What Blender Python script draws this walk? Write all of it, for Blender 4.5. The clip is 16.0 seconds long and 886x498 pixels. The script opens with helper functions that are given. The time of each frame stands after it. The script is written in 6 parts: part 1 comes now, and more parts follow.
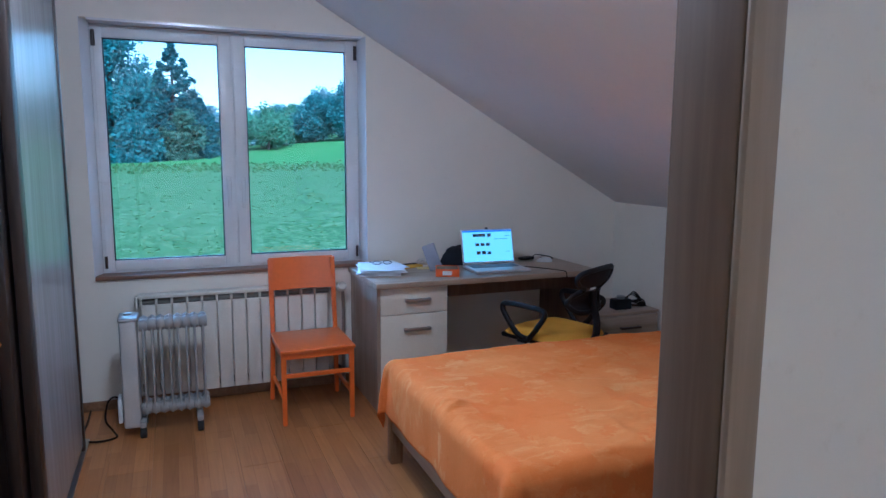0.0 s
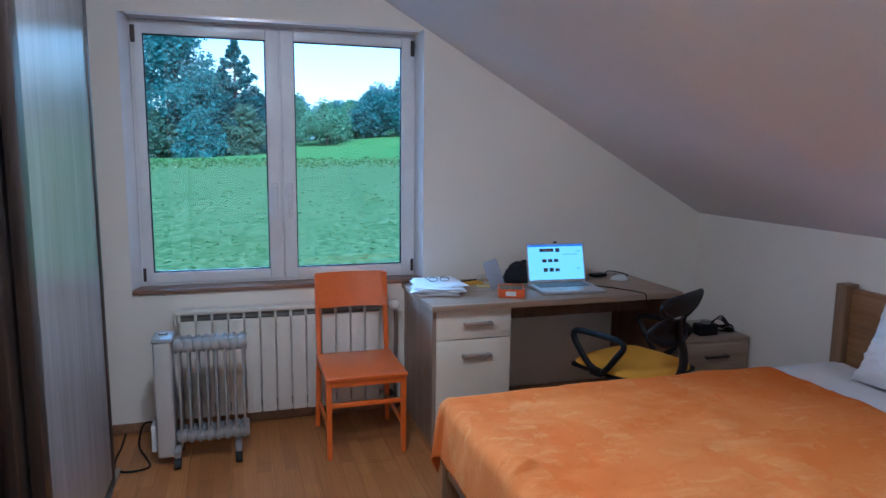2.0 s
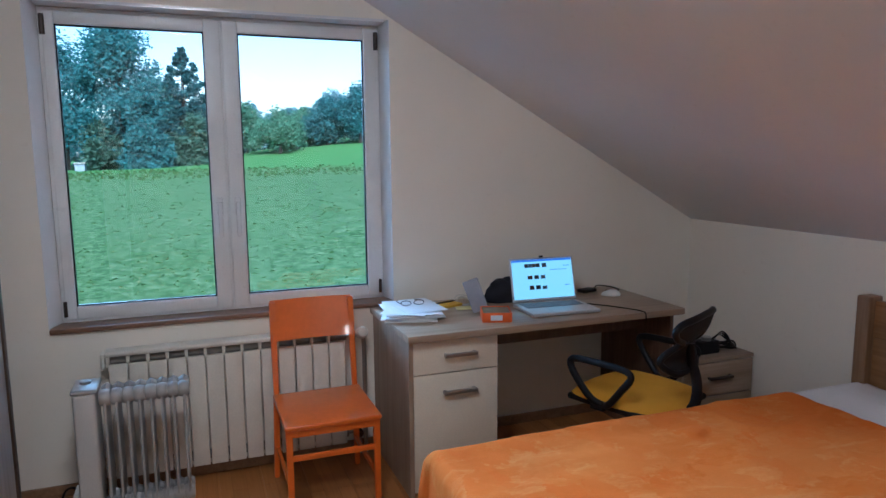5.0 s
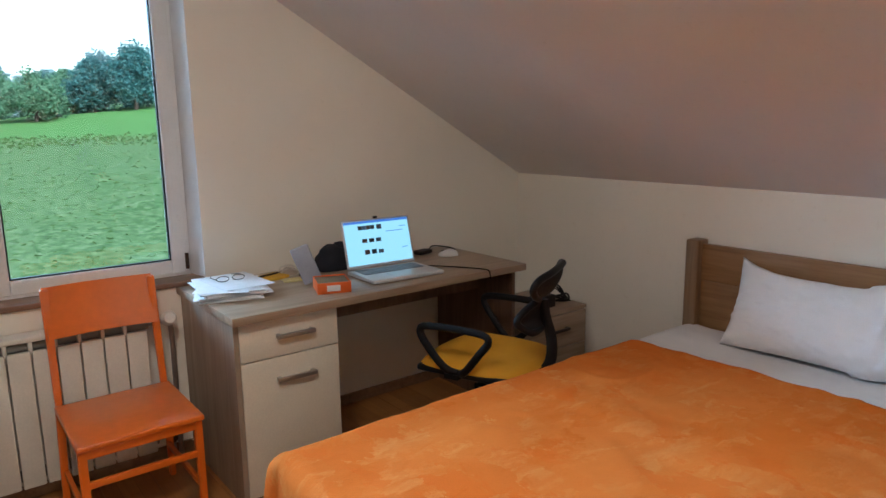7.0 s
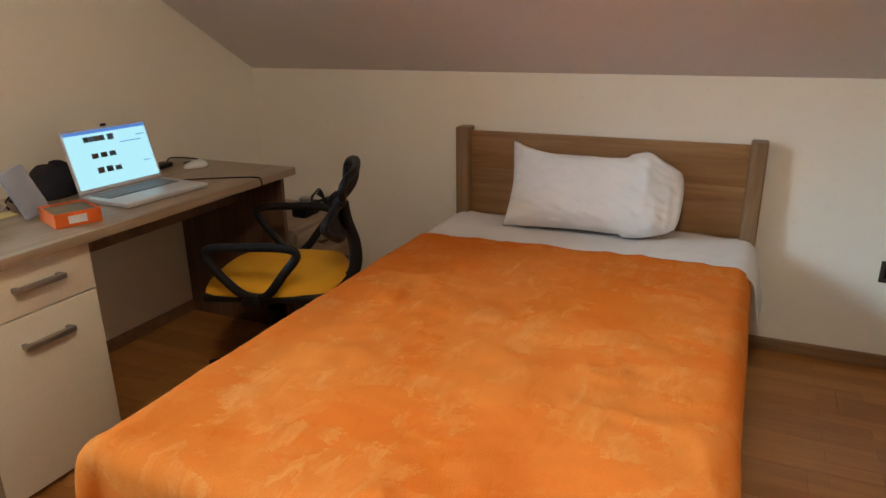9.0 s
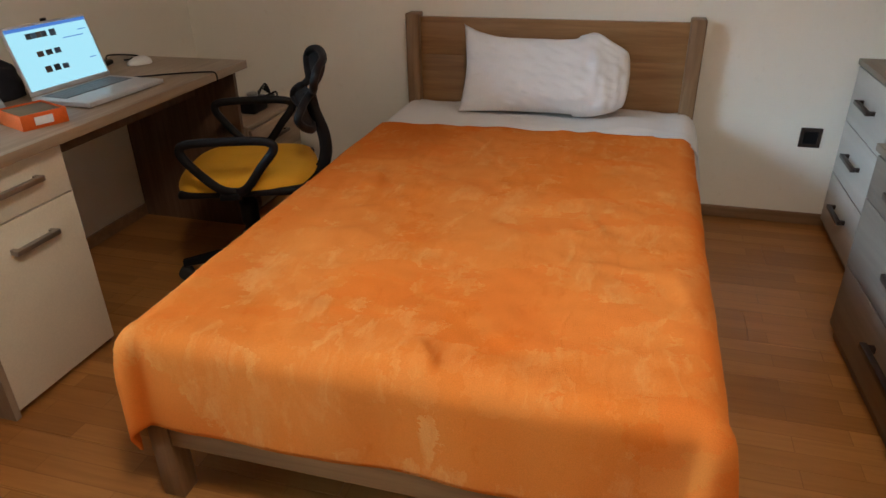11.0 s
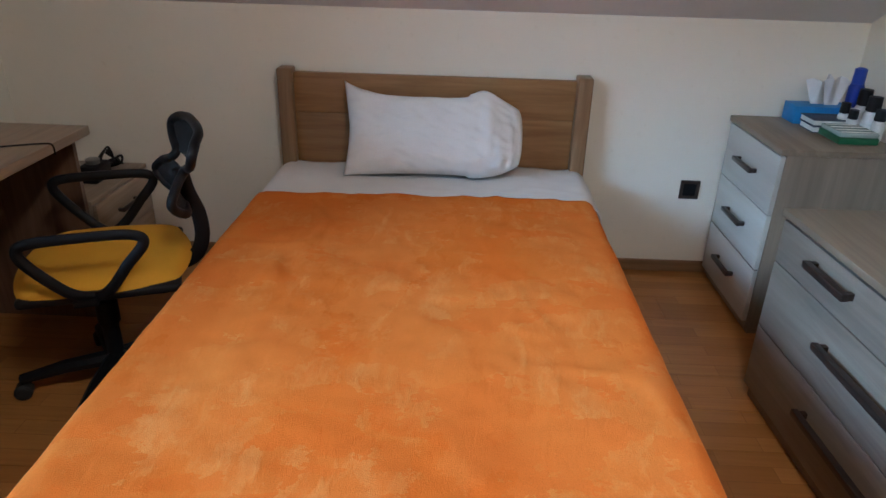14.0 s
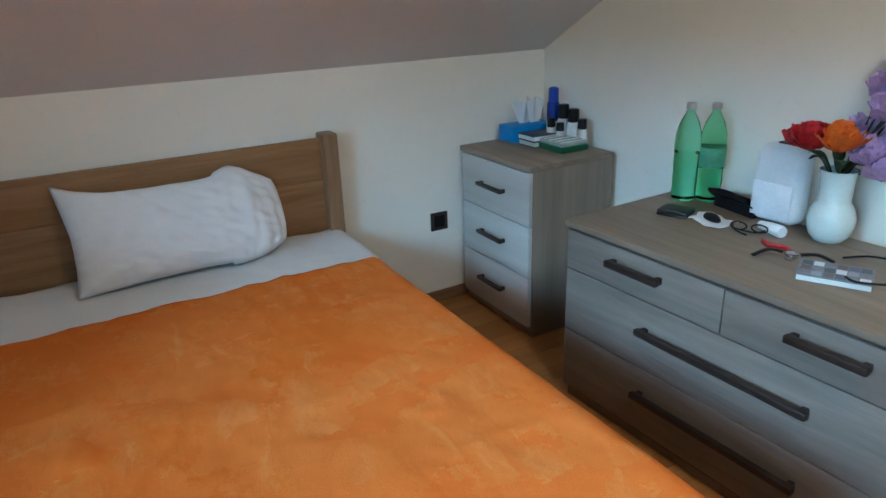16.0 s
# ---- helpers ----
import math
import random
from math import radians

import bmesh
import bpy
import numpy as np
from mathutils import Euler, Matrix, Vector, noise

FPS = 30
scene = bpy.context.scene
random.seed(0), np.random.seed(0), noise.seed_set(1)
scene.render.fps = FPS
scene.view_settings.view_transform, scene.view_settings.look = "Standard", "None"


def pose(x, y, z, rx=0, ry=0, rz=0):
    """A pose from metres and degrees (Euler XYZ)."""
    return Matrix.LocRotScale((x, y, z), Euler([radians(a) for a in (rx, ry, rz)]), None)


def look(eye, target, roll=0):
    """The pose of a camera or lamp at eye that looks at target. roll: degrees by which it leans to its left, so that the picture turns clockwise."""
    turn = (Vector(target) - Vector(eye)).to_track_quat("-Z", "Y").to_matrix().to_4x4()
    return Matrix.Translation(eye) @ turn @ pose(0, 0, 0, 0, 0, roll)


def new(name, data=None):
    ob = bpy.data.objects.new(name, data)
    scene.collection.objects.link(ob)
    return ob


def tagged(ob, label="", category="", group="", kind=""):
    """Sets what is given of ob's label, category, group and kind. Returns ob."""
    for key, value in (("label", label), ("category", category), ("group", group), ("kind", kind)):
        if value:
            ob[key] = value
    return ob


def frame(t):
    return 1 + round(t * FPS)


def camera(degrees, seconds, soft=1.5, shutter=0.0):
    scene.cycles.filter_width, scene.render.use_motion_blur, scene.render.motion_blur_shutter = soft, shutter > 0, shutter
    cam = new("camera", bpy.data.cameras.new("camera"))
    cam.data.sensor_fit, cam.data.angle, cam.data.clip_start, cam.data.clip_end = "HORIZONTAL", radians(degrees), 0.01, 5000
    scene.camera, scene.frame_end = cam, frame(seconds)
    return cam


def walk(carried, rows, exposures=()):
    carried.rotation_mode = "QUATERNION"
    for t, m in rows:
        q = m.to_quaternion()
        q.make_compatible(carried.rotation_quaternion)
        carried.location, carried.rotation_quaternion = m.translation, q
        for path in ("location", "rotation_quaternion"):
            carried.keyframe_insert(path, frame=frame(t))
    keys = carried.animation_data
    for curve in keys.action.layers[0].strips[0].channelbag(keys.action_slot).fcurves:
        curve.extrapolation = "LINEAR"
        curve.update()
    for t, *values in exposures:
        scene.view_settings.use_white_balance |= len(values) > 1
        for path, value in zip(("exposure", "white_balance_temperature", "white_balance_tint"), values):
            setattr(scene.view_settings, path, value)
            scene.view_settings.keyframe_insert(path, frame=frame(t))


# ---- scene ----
cam = camera(66.5, 16.0, 1.5)
PATH = [
    (0, (0.106, 0.006, 1.45), (0.837, 1.848, 1.177), 0.3),
    (0.5, (0.127, 0.217, 1.477), (0.863, 2.052, 1.177), 2.1),
    (1, (0.12, 0.345, 1.488), (0.958, 2.131, 1.161), 1.8),
    (1.5, (0.188, 0.377, 1.487), (0.923, 2.213, 1.188), 1.5),
    (2, (0.212, 0.404, 1.507), (0.789, 2.297, 1.22), 0.6),
    (2.5, (0.16, 0.423, 1.535), (0.622, 2.352, 1.275), 0.0),
    (3, (0.137, 0.47, 1.512), (0.716, 2.374, 1.309), 0.1),
    (3.2, (0.179, 0.497, 1.495), (0.738, 2.409, 1.319), -0.0),
    (5.3, (0.275, 0.927, 1.506), (1.043, 2.75, 1.214), -0.7),
    (5.5, (0.259, 0.966, 1.503), (1.092, 2.76, 1.203), -0.6),
    (6, (0.32, 1.065, 1.47), (1.266, 2.799, 1.154), -0.2),
    (6.5, (0.379, 1.176, 1.449), (1.418, 2.852, 1.115), -0.2),
    (7, (0.301, 1.253, 1.418), (1.502, 2.81, 1.051), -0.8),
    (7.5, (0.24, 1.348, 1.405), (1.704, 2.638, 0.967), -0.8),
    (8, (0.306, 1.47, 1.376), (1.821, 2.692, 0.919), -2.1),
    (8.5, (0.29, 1.612, 1.361), (1.882, 2.72, 0.871), -2.0),
    (9, (0.199, 1.765, 1.326), (1.928, 2.546, 0.694), -0.7),
    (9.5, (0.145, 1.853, 1.296), (1.863, 2.598, 0.593), -1.6),
    (10, (0.098, 1.856, 1.298), (1.772, 2.616, 0.51), -1.6),
    (10.2, (0.058, 1.893, 1.294), (1.765, 2.555, 0.489), -1.1),
    (12.3, (-0.013, 1.936, 1.384), (1.7, 2.377, 0.451), -1.0),
    (12.5, (-0.003, 1.938, 1.366), (1.721, 2.376, 0.453), -1.1),
    (13, (0.095, 1.987, 1.355), (1.832, 2.4, 0.454), -1.1),
    (13.5, (0.212, 2.057, 1.37), (1.968, 2.433, 0.488), -0.9),
    (14, (0.257, 2.21, 1.386), (2.072, 2.25, 0.547), 1.7),
    (14.5, (0.322, 2.351, 1.376), (2.117, 2.061, 0.542), 1.3),
    (15, (0.474, 2.41, 1.383), (2.286, 2.111, 0.59), -1.0),
    (15.5, (0.526, 2.469, 1.392), (2.298, 1.917, 0.647), -1.5),
    (16, (0.544, 2.624, 1.399), (2.17, 1.709, 0.678), -2.0),
]
EXPOSURES = [(0, 1.28, 4023, 10), (3, 1.23, 4379, 10), (5.5, 1.18, 4727, 10), (6, 1.23, 4874, 10), (7.5, 1.38, 5850, 10), (9, 1.43, 6565, 10), (10, 1.38, 6342, 10), (12.5, 1.28, 5822, 10), (14, 1.33, 5254, 8), (14.5, 1.25, 5207, 5), (16, 1.25, 4916, -2)]
walk(cam, [(t, look(eye, target, roll)) for t, eye, target, roll in PATH], EXPOSURES)


# ---- world and light ----
world = bpy.data.worlds.new("overcast_sky")
scene.world = world
world.use_nodes = True
wn = world.node_tree.nodes
sky = wn.new("ShaderNodeTexSky")
sky.sky_type = "NISHITA"
sky.sun_disc = False
sky.sun_elevation = radians(37)
sky.sun_rotation = radians(200)
sky.air_density, sky.dust_density, sky.ozone_density = 1.3, 1.6, 2.0
wn["Background"].inputs[1].default_value = 0.15
world.node_tree.links.new(sky.outputs[0], wn["Background"].inputs[0])

sun = new("sun", bpy.data.lights.new("sun", "SUN"))
sun.data.energy, sun.data.angle, sun.data.color = 4.4, radians(25), (1.0, 0.98, 0.95)
sun.matrix_basis = look((0, -30, 30), (0, 10, 0))

# daylight of the overcast sky falling in through the window, from above its head outside
daylight = new("window_daylight", bpy.data.lights.new("window_daylight", "AREA"))
daylight.data.shape, daylight.data.size, daylight.data.size_y = "RECTANGLE", 40.0, 5.6
daylight.data.energy, daylight.data.color = 1950, (0.56, 0.82, 1.0)
daylight.data.spread = radians(64)
daylight.matrix_basis = look((-9.0, 25.0, 9.6), (0.6, 4.2, 1.4))


# ---- building blocks ----
ROOT = {}


def thing(name, label, category, m, group="", local=False):
    """An empty at a thing's base; parts are given in world places unless local."""
    ob = new(name)
    ob.empty_display_size = 0.1
    m = m if isinstance(m, Matrix) else pose(*m)
    ob.matrix_basis = m
    ROOT[ob.name] = Matrix() if local else m.inverted()
    return tagged(ob, label, category, group)


def mesh_of(name, bm, material, smooth=True, angle=40):
    me = bpy.data.meshes.new(name)
    bmesh.ops.recalc_face_normals(bm, faces=bm.faces)
    bm.to_mesh(me)
    bm.free()
    me.materials.append(material)
    if smooth:
        me.shade_smooth()
        me.set_sharp_from_angle(angle=radians(angle))
    return me


def part(name, bm, material, parent, label="", smooth=True, angle=40):
    ob = new(name, mesh_of(name, bm, material, smooth, angle))
    ob.data.transform(ROOT[parent.name])
    ob.parent = parent
    ROOT[ob.name] = ROOT[parent.name]
    return tagged(ob, label)


def single(name, bm, material, label, category, base=None, group="", kind="", angle=40):
    """A thing that is one mesh."""
    ob = new(name, mesh_of(name, bm, material, True, angle))
    if base is not None:
        m = base if isinstance(base, Matrix) else pose(*base)
        ob.matrix_basis = m
        if not isinstance(base, Matrix):
            ob.data.transform(m.inverted())
        ROOT[ob.name] = Matrix() if isinstance(base, Matrix) else m.inverted()
    else:
        ROOT[ob.name] = Matrix()
    return tagged(ob, label, category, group, kind)


def merge(bm, other, m=None):
    if m is not None:
        bmesh.ops.transform(other, matrix=m, verts=other.verts)
    me = bpy.data.meshes.new("scratch")
    other.to_mesh(me)
    other.free()
    bm.from_mesh(me)
    bpy.data.meshes.remove(me)
    return bm


def block(x0, y0, z0, x1, y1, z1, bevel=0.0, seg=2, bm=None, m=None):
    """A box between two corners with rounded edges, added to bm."""
    b = bmesh.new()
    bmesh.ops.create_cube(b, size=1)
    bmesh.ops.transform(b, verts=b.verts, matrix=Matrix.Translation(((x0 + x1) / 2, (y0 + y1) / 2, (z0 + z1) / 2)) @ Matrix.Diagonal((abs(x1 - x0), abs(y1 - y0), abs(z1 - z0), 1)))
    if bevel > 0:
        bmesh.ops.bevel(b, geom=b.edges, offset=bevel, segments=seg, affect="EDGES", profile=0.5)
    if m is not None:
        bmesh.ops.transform(b, verts=b.verts, matrix=m)
    return b if bm is None else merge(bm, b)


def prism(poly, y0, y1, bm=None):
    """A polygon in x and z, carried from y0 to y1."""
    b = bmesh.new()
    one = [b.verts.new((x, y0, z)) for x, z in poly]
    two = [b.verts.new((x, y1, z)) for x, z in poly]
    b.faces.new(one), b.faces.new(two[::-1])
    for i in range(len(poly)):
        j = (i + 1) % len(poly)
        b.faces.new((one[i], two[i], two[j], one[j]))
    return b if bm is None else merge(bm, b)


def tube(points, r, sides=10, closed=False, bm=None, flat=1.0):
    """A round bar along points; r may be a list. flat squeezes it across."""
    b = bmesh.new() if bm is None else bm
    pts = [Vector(p) for p in points]
    n = len(pts)
    rings, up = [], Vector((0.13, 0.27, 0.95)).normalized()
    side = None
    for i, p in enumerate(pts):
        a = pts[(i - 1) % n] if closed or i else pts[0]
        c = pts[(i + 1) % n] if closed or i < n - 1 else pts[-1]
        t = (c - a).normalized()
        side = t.cross(up) if side is None else side - t * side.dot(t)
        if side.length < 1e-4:
            side = t.orthogonal()
        side.normalize()
        v = t.cross(side)
        rr = r[i] if isinstance(r, (list, tuple)) else r
        rings.append([b.verts.new(p + rr * (math.cos(k / sides * math.tau) * side + flat * math.sin(k / sides * math.tau) * v)) for k in range(sides)])
    for i in range(n if closed else n - 1):
        one, two = rings[i], rings[(i + 1) % n]
        for k in range(sides):
            b.faces.new((one[k], one[(k + 1) % sides], two[(k + 1) % sides], two[k]))
    if not closed:
        b.faces.new(rings[0][::-1]), b.faces.new(rings[-1])
    return b


def curve_points(points, steps=8, closed=False):
    """Points on a smooth line through the given ones."""
    p = [Vector(q) for q in points]
    n, out = len(p), []
    for i in range(n if closed else n - 1):
        a, b, c, d = (p[(i + k) % n] if closed else p[min(max(i + k, 0), n - 1)] for k in (-1, 0, 1, 2))
        for s in range(steps):
            t = s / steps
            out.append(0.5 * ((2 * b) + (c - a) * t + (2 * a - 5 * b + 4 * c - d) * t * t + (3 * b - a - 3 * c + d) * t ** 3))
    if not closed:
        out.append(p[-1])
    return out


def lathe(profile, centre, sides=28, bm=None):
    """A turned body; profile: radius and height."""
    b = bmesh.new() if bm is None else bm
    rings = []
    for r, z in profile:
        rings.append([b.verts.new((centre[0] + r * math.cos(k / sides * math.tau), centre[1] + r * math.sin(k / sides * math.tau), centre[2] + z)) for k in range(sides)])
    for one, two in zip(rings, rings[1:]):
        for k in range(sides):
            b.faces.new((one[k], one[(k + 1) % sides], two[(k + 1) % sides], two[k]))
    b.faces.new(rings[0][::-1]), b.faces.new(rings[-1])
    return b


def sheet(nu, nv, f, thick=0.0, bm=None):
    """A grid surface f(u, v) with u and v from 0 to 1, given a thickness downwards along its normal."""
    b = bmesh.new() if bm is None else bm
    g = [[b.verts.new(f(i / nu, j / nv)) for j in range(nv + 1)] for i in range(nu + 1)]
    for i in range(nu):
        for j in range(nv):
            b.faces.new((g[i][j], g[i + 1][j], g[i + 1][j + 1], g[i][j + 1]))
    if thick:
        b.normal_update()
        low = [[b.verts.new(q.co - q.normal * thick) for q in row] for row in g]
        for i in range(nu):
            for j in range(nv):
                b.faces.new((low[i][j], low[i][j + 1], low[i + 1][j + 1], low[i + 1][j]))
        rim = [(i, 0) for i in range(nu)] + [(nu, j) for j in range(nv)] + [(i, nv) for i in range(nu, 0, -1)] + [(0, j) for j in range(nv, 0, -1)]
        for (i, j), (k, l) in zip(rim, rim[1:] + rim[:1]):
            b.faces.new((g[i][j], low[i][j], low[k][l], g[k][l]))
    return b


# ---- materials ----
def material(name):
    m = bpy.data.materials.new(name)
    m.use_nodes = True
    nt = m.node_tree
    return m, nt, nt.nodes["Principled BSDF"]


def ramp(nt, src, stops):
    r = nt.nodes.new("ShaderNodeValToRGB")
    while len(r.color_ramp.elements) < len(stops):
        r.color_ramp.elements.new(0.5)
    for e, (at, col) in zip(r.color_ramp.elements, stops):
        e.position, e.color = at, (*col, 1)
    nt.links.new(src, r.inputs[0])
    return r.outputs[0]


def coords(nt, scale=(1, 1, 1), world_space=False):
    tc = nt.nodes.new("ShaderNodeNewGeometry" if world_space else "ShaderNodeTexCoord")
    mp = nt.nodes.new("ShaderNodeMapping")
    mp.inputs["Scale"].default_value = scale
    nt.links.new(tc.outputs["Position" if world_space else "Object"], mp.inputs[0])
    return mp.outputs[0]


def noisy(nt, vec, scale, detail=4, rough=0.55, dist=0.0):
    n = nt.nodes.new("ShaderNodeTexNoise")
    n.inputs["Scale"].default_value, n.inputs["Detail"].default_value = scale, detail
    n.inputs["Roughness"].default_value, n.inputs["Distortion"].default_value = rough, dist
    nt.links.new(vec, n.inputs["Vector"])
    return n.outputs[0]


def mixed(nt, a, b, fac, mode="MIX"):
    m = nt.nodes.new("ShaderNodeMix")
    m.data_type, m.blend_type = "RGBA", mode
    for sock, val in ((m.inputs[0], fac), (m.inputs[6], a), (m.inputs[7], b)):
        if isinstance(val, (int, float)):
            sock.default_value = val
        elif isinstance(val, tuple):
            sock.default_value = (*val, 1)
        else:
            nt.links.new(val, sock)
    return m.outputs[2]


def bumped(nt, bsdf, height, strength, distance=0.002):
    b = nt.nodes.new("ShaderNodeBump")
    b.inputs["Strength"].default_value, b.inputs["Distance"].default_value = strength, distance
    nt.links.new(height, b.inputs["Height"])
    nt.links.new(b.outputs[0], bsdf.inputs["Normal"])


def plain(name, col, rough=0.5, metal=0.0, vary=0.12, scale=9, bump=0.15, fine=160, coat=0.0):
    """Paint, plastic, metal or cloth with uneven tone and fine relief."""
    m, nt, bs = material(name)
    v = coords(nt, world_space=True)
    lo = tuple(c * (1 - vary) for c in col)
    hi = tuple(min(1, c * (1 + vary)) for c in col)
    big = ramp(nt, noisy(nt, v, scale), [(0.3, lo), (0.7, hi)])
    small = ramp(nt, noisy(nt, v, fine, 3), [(0.25, (0.9,) * 3), (0.75, (1.0,) * 3)])
    nt.links.new(mixed(nt, big, small, 1.0, "MULTIPLY"), bs.inputs["Base Color"])
    rr = nt.nodes.new("ShaderNodeMapRange")
    rr.inputs["To Min"].default_value, rr.inputs["To Max"].default_value = max(0.03, rough - 0.07), min(1, rough + 0.07)
    nt.links.new(noisy(nt, v, scale * 2.3), rr.inputs[0])
    nt.links.new(rr.outputs[0], bs.inputs["Roughness"])
    bs.inputs["Metallic"].default_value = metal
    bs.inputs["Coat Weight"].default_value = coat
    if bump:
        bumped(nt, bs, noisy(nt, v, fine, 3), bump, 0.001)
    return m


def wood(name, dark, light, along="z", rough=0.45, scale=1.0, contrast=1.0, random_tone=0.0, coat=0.0):
    """Wood or wood-print board with long grain along one axis."""
    m, nt, bs = material(name)
    k = {"x": (0.06, 1, 1), "y": (1, 0.06, 1), "z": (1, 1, 0.06)}[along]
    v = coords(nt, tuple(a * scale for a in k), world_space=True)
    grain = noisy(nt, v, 38, 6, 0.6, 0.6)
    broad = noisy(nt, v, 7, 3, 0.5, 1.2)
    col = ramp(nt, grain, [(0.5 - 0.22 / contrast, dark), (0.5 + 0.22 / contrast, light)])
    tone = ramp(nt, broad, [(0.3, (0.8, 0.78, 0.76)), (0.7, (1, 1, 1))])
    out = mixed(nt, col, tone, 1.0, "MULTIPLY")
    if random_tone:
        info = nt.nodes.new("ShaderNodeObjectInfo")
        rt = ramp(nt, info.outputs["Random"], [(0.0, (1 - random_tone,) * 3), (1.0, (1, 1, 1))])
        out = mixed(nt, out, rt, 1.0, "MULTIPLY")
    nt.links.new(out, bs.inputs["Base Color"])
    bs.inputs["Roughness"].default_value = rough
    bs.inputs["Coat Weight"].default_value = coat
    bumped(nt, bs, grain, 0.12, 0.001)
    return m


def laminate():
    """Three-strip laminate: narrow strips of uneven tone along the plank."""
    m, nt, bs = material("laminate_floor")
    v = coords(nt, world_space=True)
    rot = nt.nodes.new("ShaderNodeMapping")
    rot.inputs["Rotation"].default_value = (0, 0, radians(90))
    nt.links.new(v, rot.inputs[0])
    br = nt.nodes.new("ShaderNodeTexBrick")
    br.offset, br.offset_frequency, br.squash = 0.37, 2, 1.0
    br.inputs["Scale"].default_value = 1.0
    br.inputs["Brick Width"].default_value, br.inputs["Row Height"].default_value = 0.42, 0.065
    br.inputs["Mortar Size"].default_value = 0.0012
    br.inputs["Color1"].default_value, br.inputs["Color2"].default_value = (0.40, 0.162, 0.038, 1), (0.54, 0.245, 0.068, 1)
    br.inputs["Mortar"].default_value = (0.34, 0.138, 0.034, 1)
    nt.links.new(rot.outputs[0], br.inputs["Vector"])
    g = coords(nt, (1, 0.05, 1), world_space=True)
    grain = noisy(nt, g, 60, 5, 0.6, 0.5)
    tone = ramp(nt, grain, [(0.25, (0.78, 0.74, 0.7)), (0.7, (1, 1, 1))])
    info = nt.nodes.new("ShaderNodeObjectInfo")
    rt = ramp(nt, info.outputs["Random"], [(0.0, (0.82, 0.80, 0.78)), (1.0, (1, 1, 1))])
    nt.links.new(mixed(nt, mixed(nt, br.outputs[0], tone, 1.0, "MULTIPLY"), rt, 1.0, "MULTIPLY"), bs.inputs["Base Color"])
    wear = nt.nodes.new("ShaderNodeMapRange")
    wear.inputs["To Min"].default_value, wear.inputs["To Max"].default_value = 0.32, 0.48
    nt.links.new(noisy(nt, v, 5), wear.inputs[0])
    nt.links.new(wear.outputs[0], bs.inputs["Roughness"])
    bumped(nt, bs, grain, 0.06, 0.0006)
    return m


def wall_paint(name, col):
    m, nt, bs = material(name)
    v = coords(nt, world_space=True)
    big = ramp(nt, noisy(nt, v, 1.6, 4), [(0.3, tuple(c * 0.95 for c in col)), (0.7, col)])
    marks = ramp(nt, noisy(nt, v, 24, 6, 0.7), [(0.28, (0.94, 0.93, 0.91)), (0.4, (1, 1, 1))])
    nt.links.new(mixed(nt, big, marks, 1.0, "MULTIPLY"), bs.inputs["Base Color"])
    bs.inputs["Roughness"].default_value = 0.75
    bumped(nt, bs, noisy(nt, v, 130, 4, 0.6), 0.22, 0.0015)
    return m


def cells(nt, vec, scale):
    """Random value per cell, with cells of ragged outline."""
    vo = nt.nodes.new("ShaderNodeTexVoronoi")
    vo.inputs["Scale"].default_value = scale
    nt.links.new(vec, vo.inputs["Vector"])
    bw = nt.nodes.new("ShaderNodeRGBToBW")
    nt.links.new(vo.outputs["Color"], bw.inputs[0])
    return bw.outputs[0]


def ragged(nt, vec, scale, amount):
    """Coordinates pushed about by noise."""
    n = nt.nodes.new("ShaderNodeTexNoise")
    n.inputs["Scale"].default_value, n.inputs["Detail"].default_value, n.inputs["Roughness"].default_value = scale, 6, 0.66
    nt.links.new(vec, n.inputs["Vector"])
    sub, mul, add = (nt.nodes.new("ShaderNodeVectorMath") for _ in range(3))
    sub.operation, mul.operation, add.operation = "SUBTRACT", "SCALE", "ADD"
    sub.inputs[1].default_value = (0.5, 0.5, 0.5)
    mul.inputs["Scale"].default_value = amount
    nt.links.new(n.outputs["Color"], sub.inputs[0])
    nt.links.new(sub.outputs[0], mul.inputs[0])
    nt.links.new(vec, add.inputs[0])
    nt.links.new(mul.outputs[0], add.inputs[1])
    return add.outputs[0]


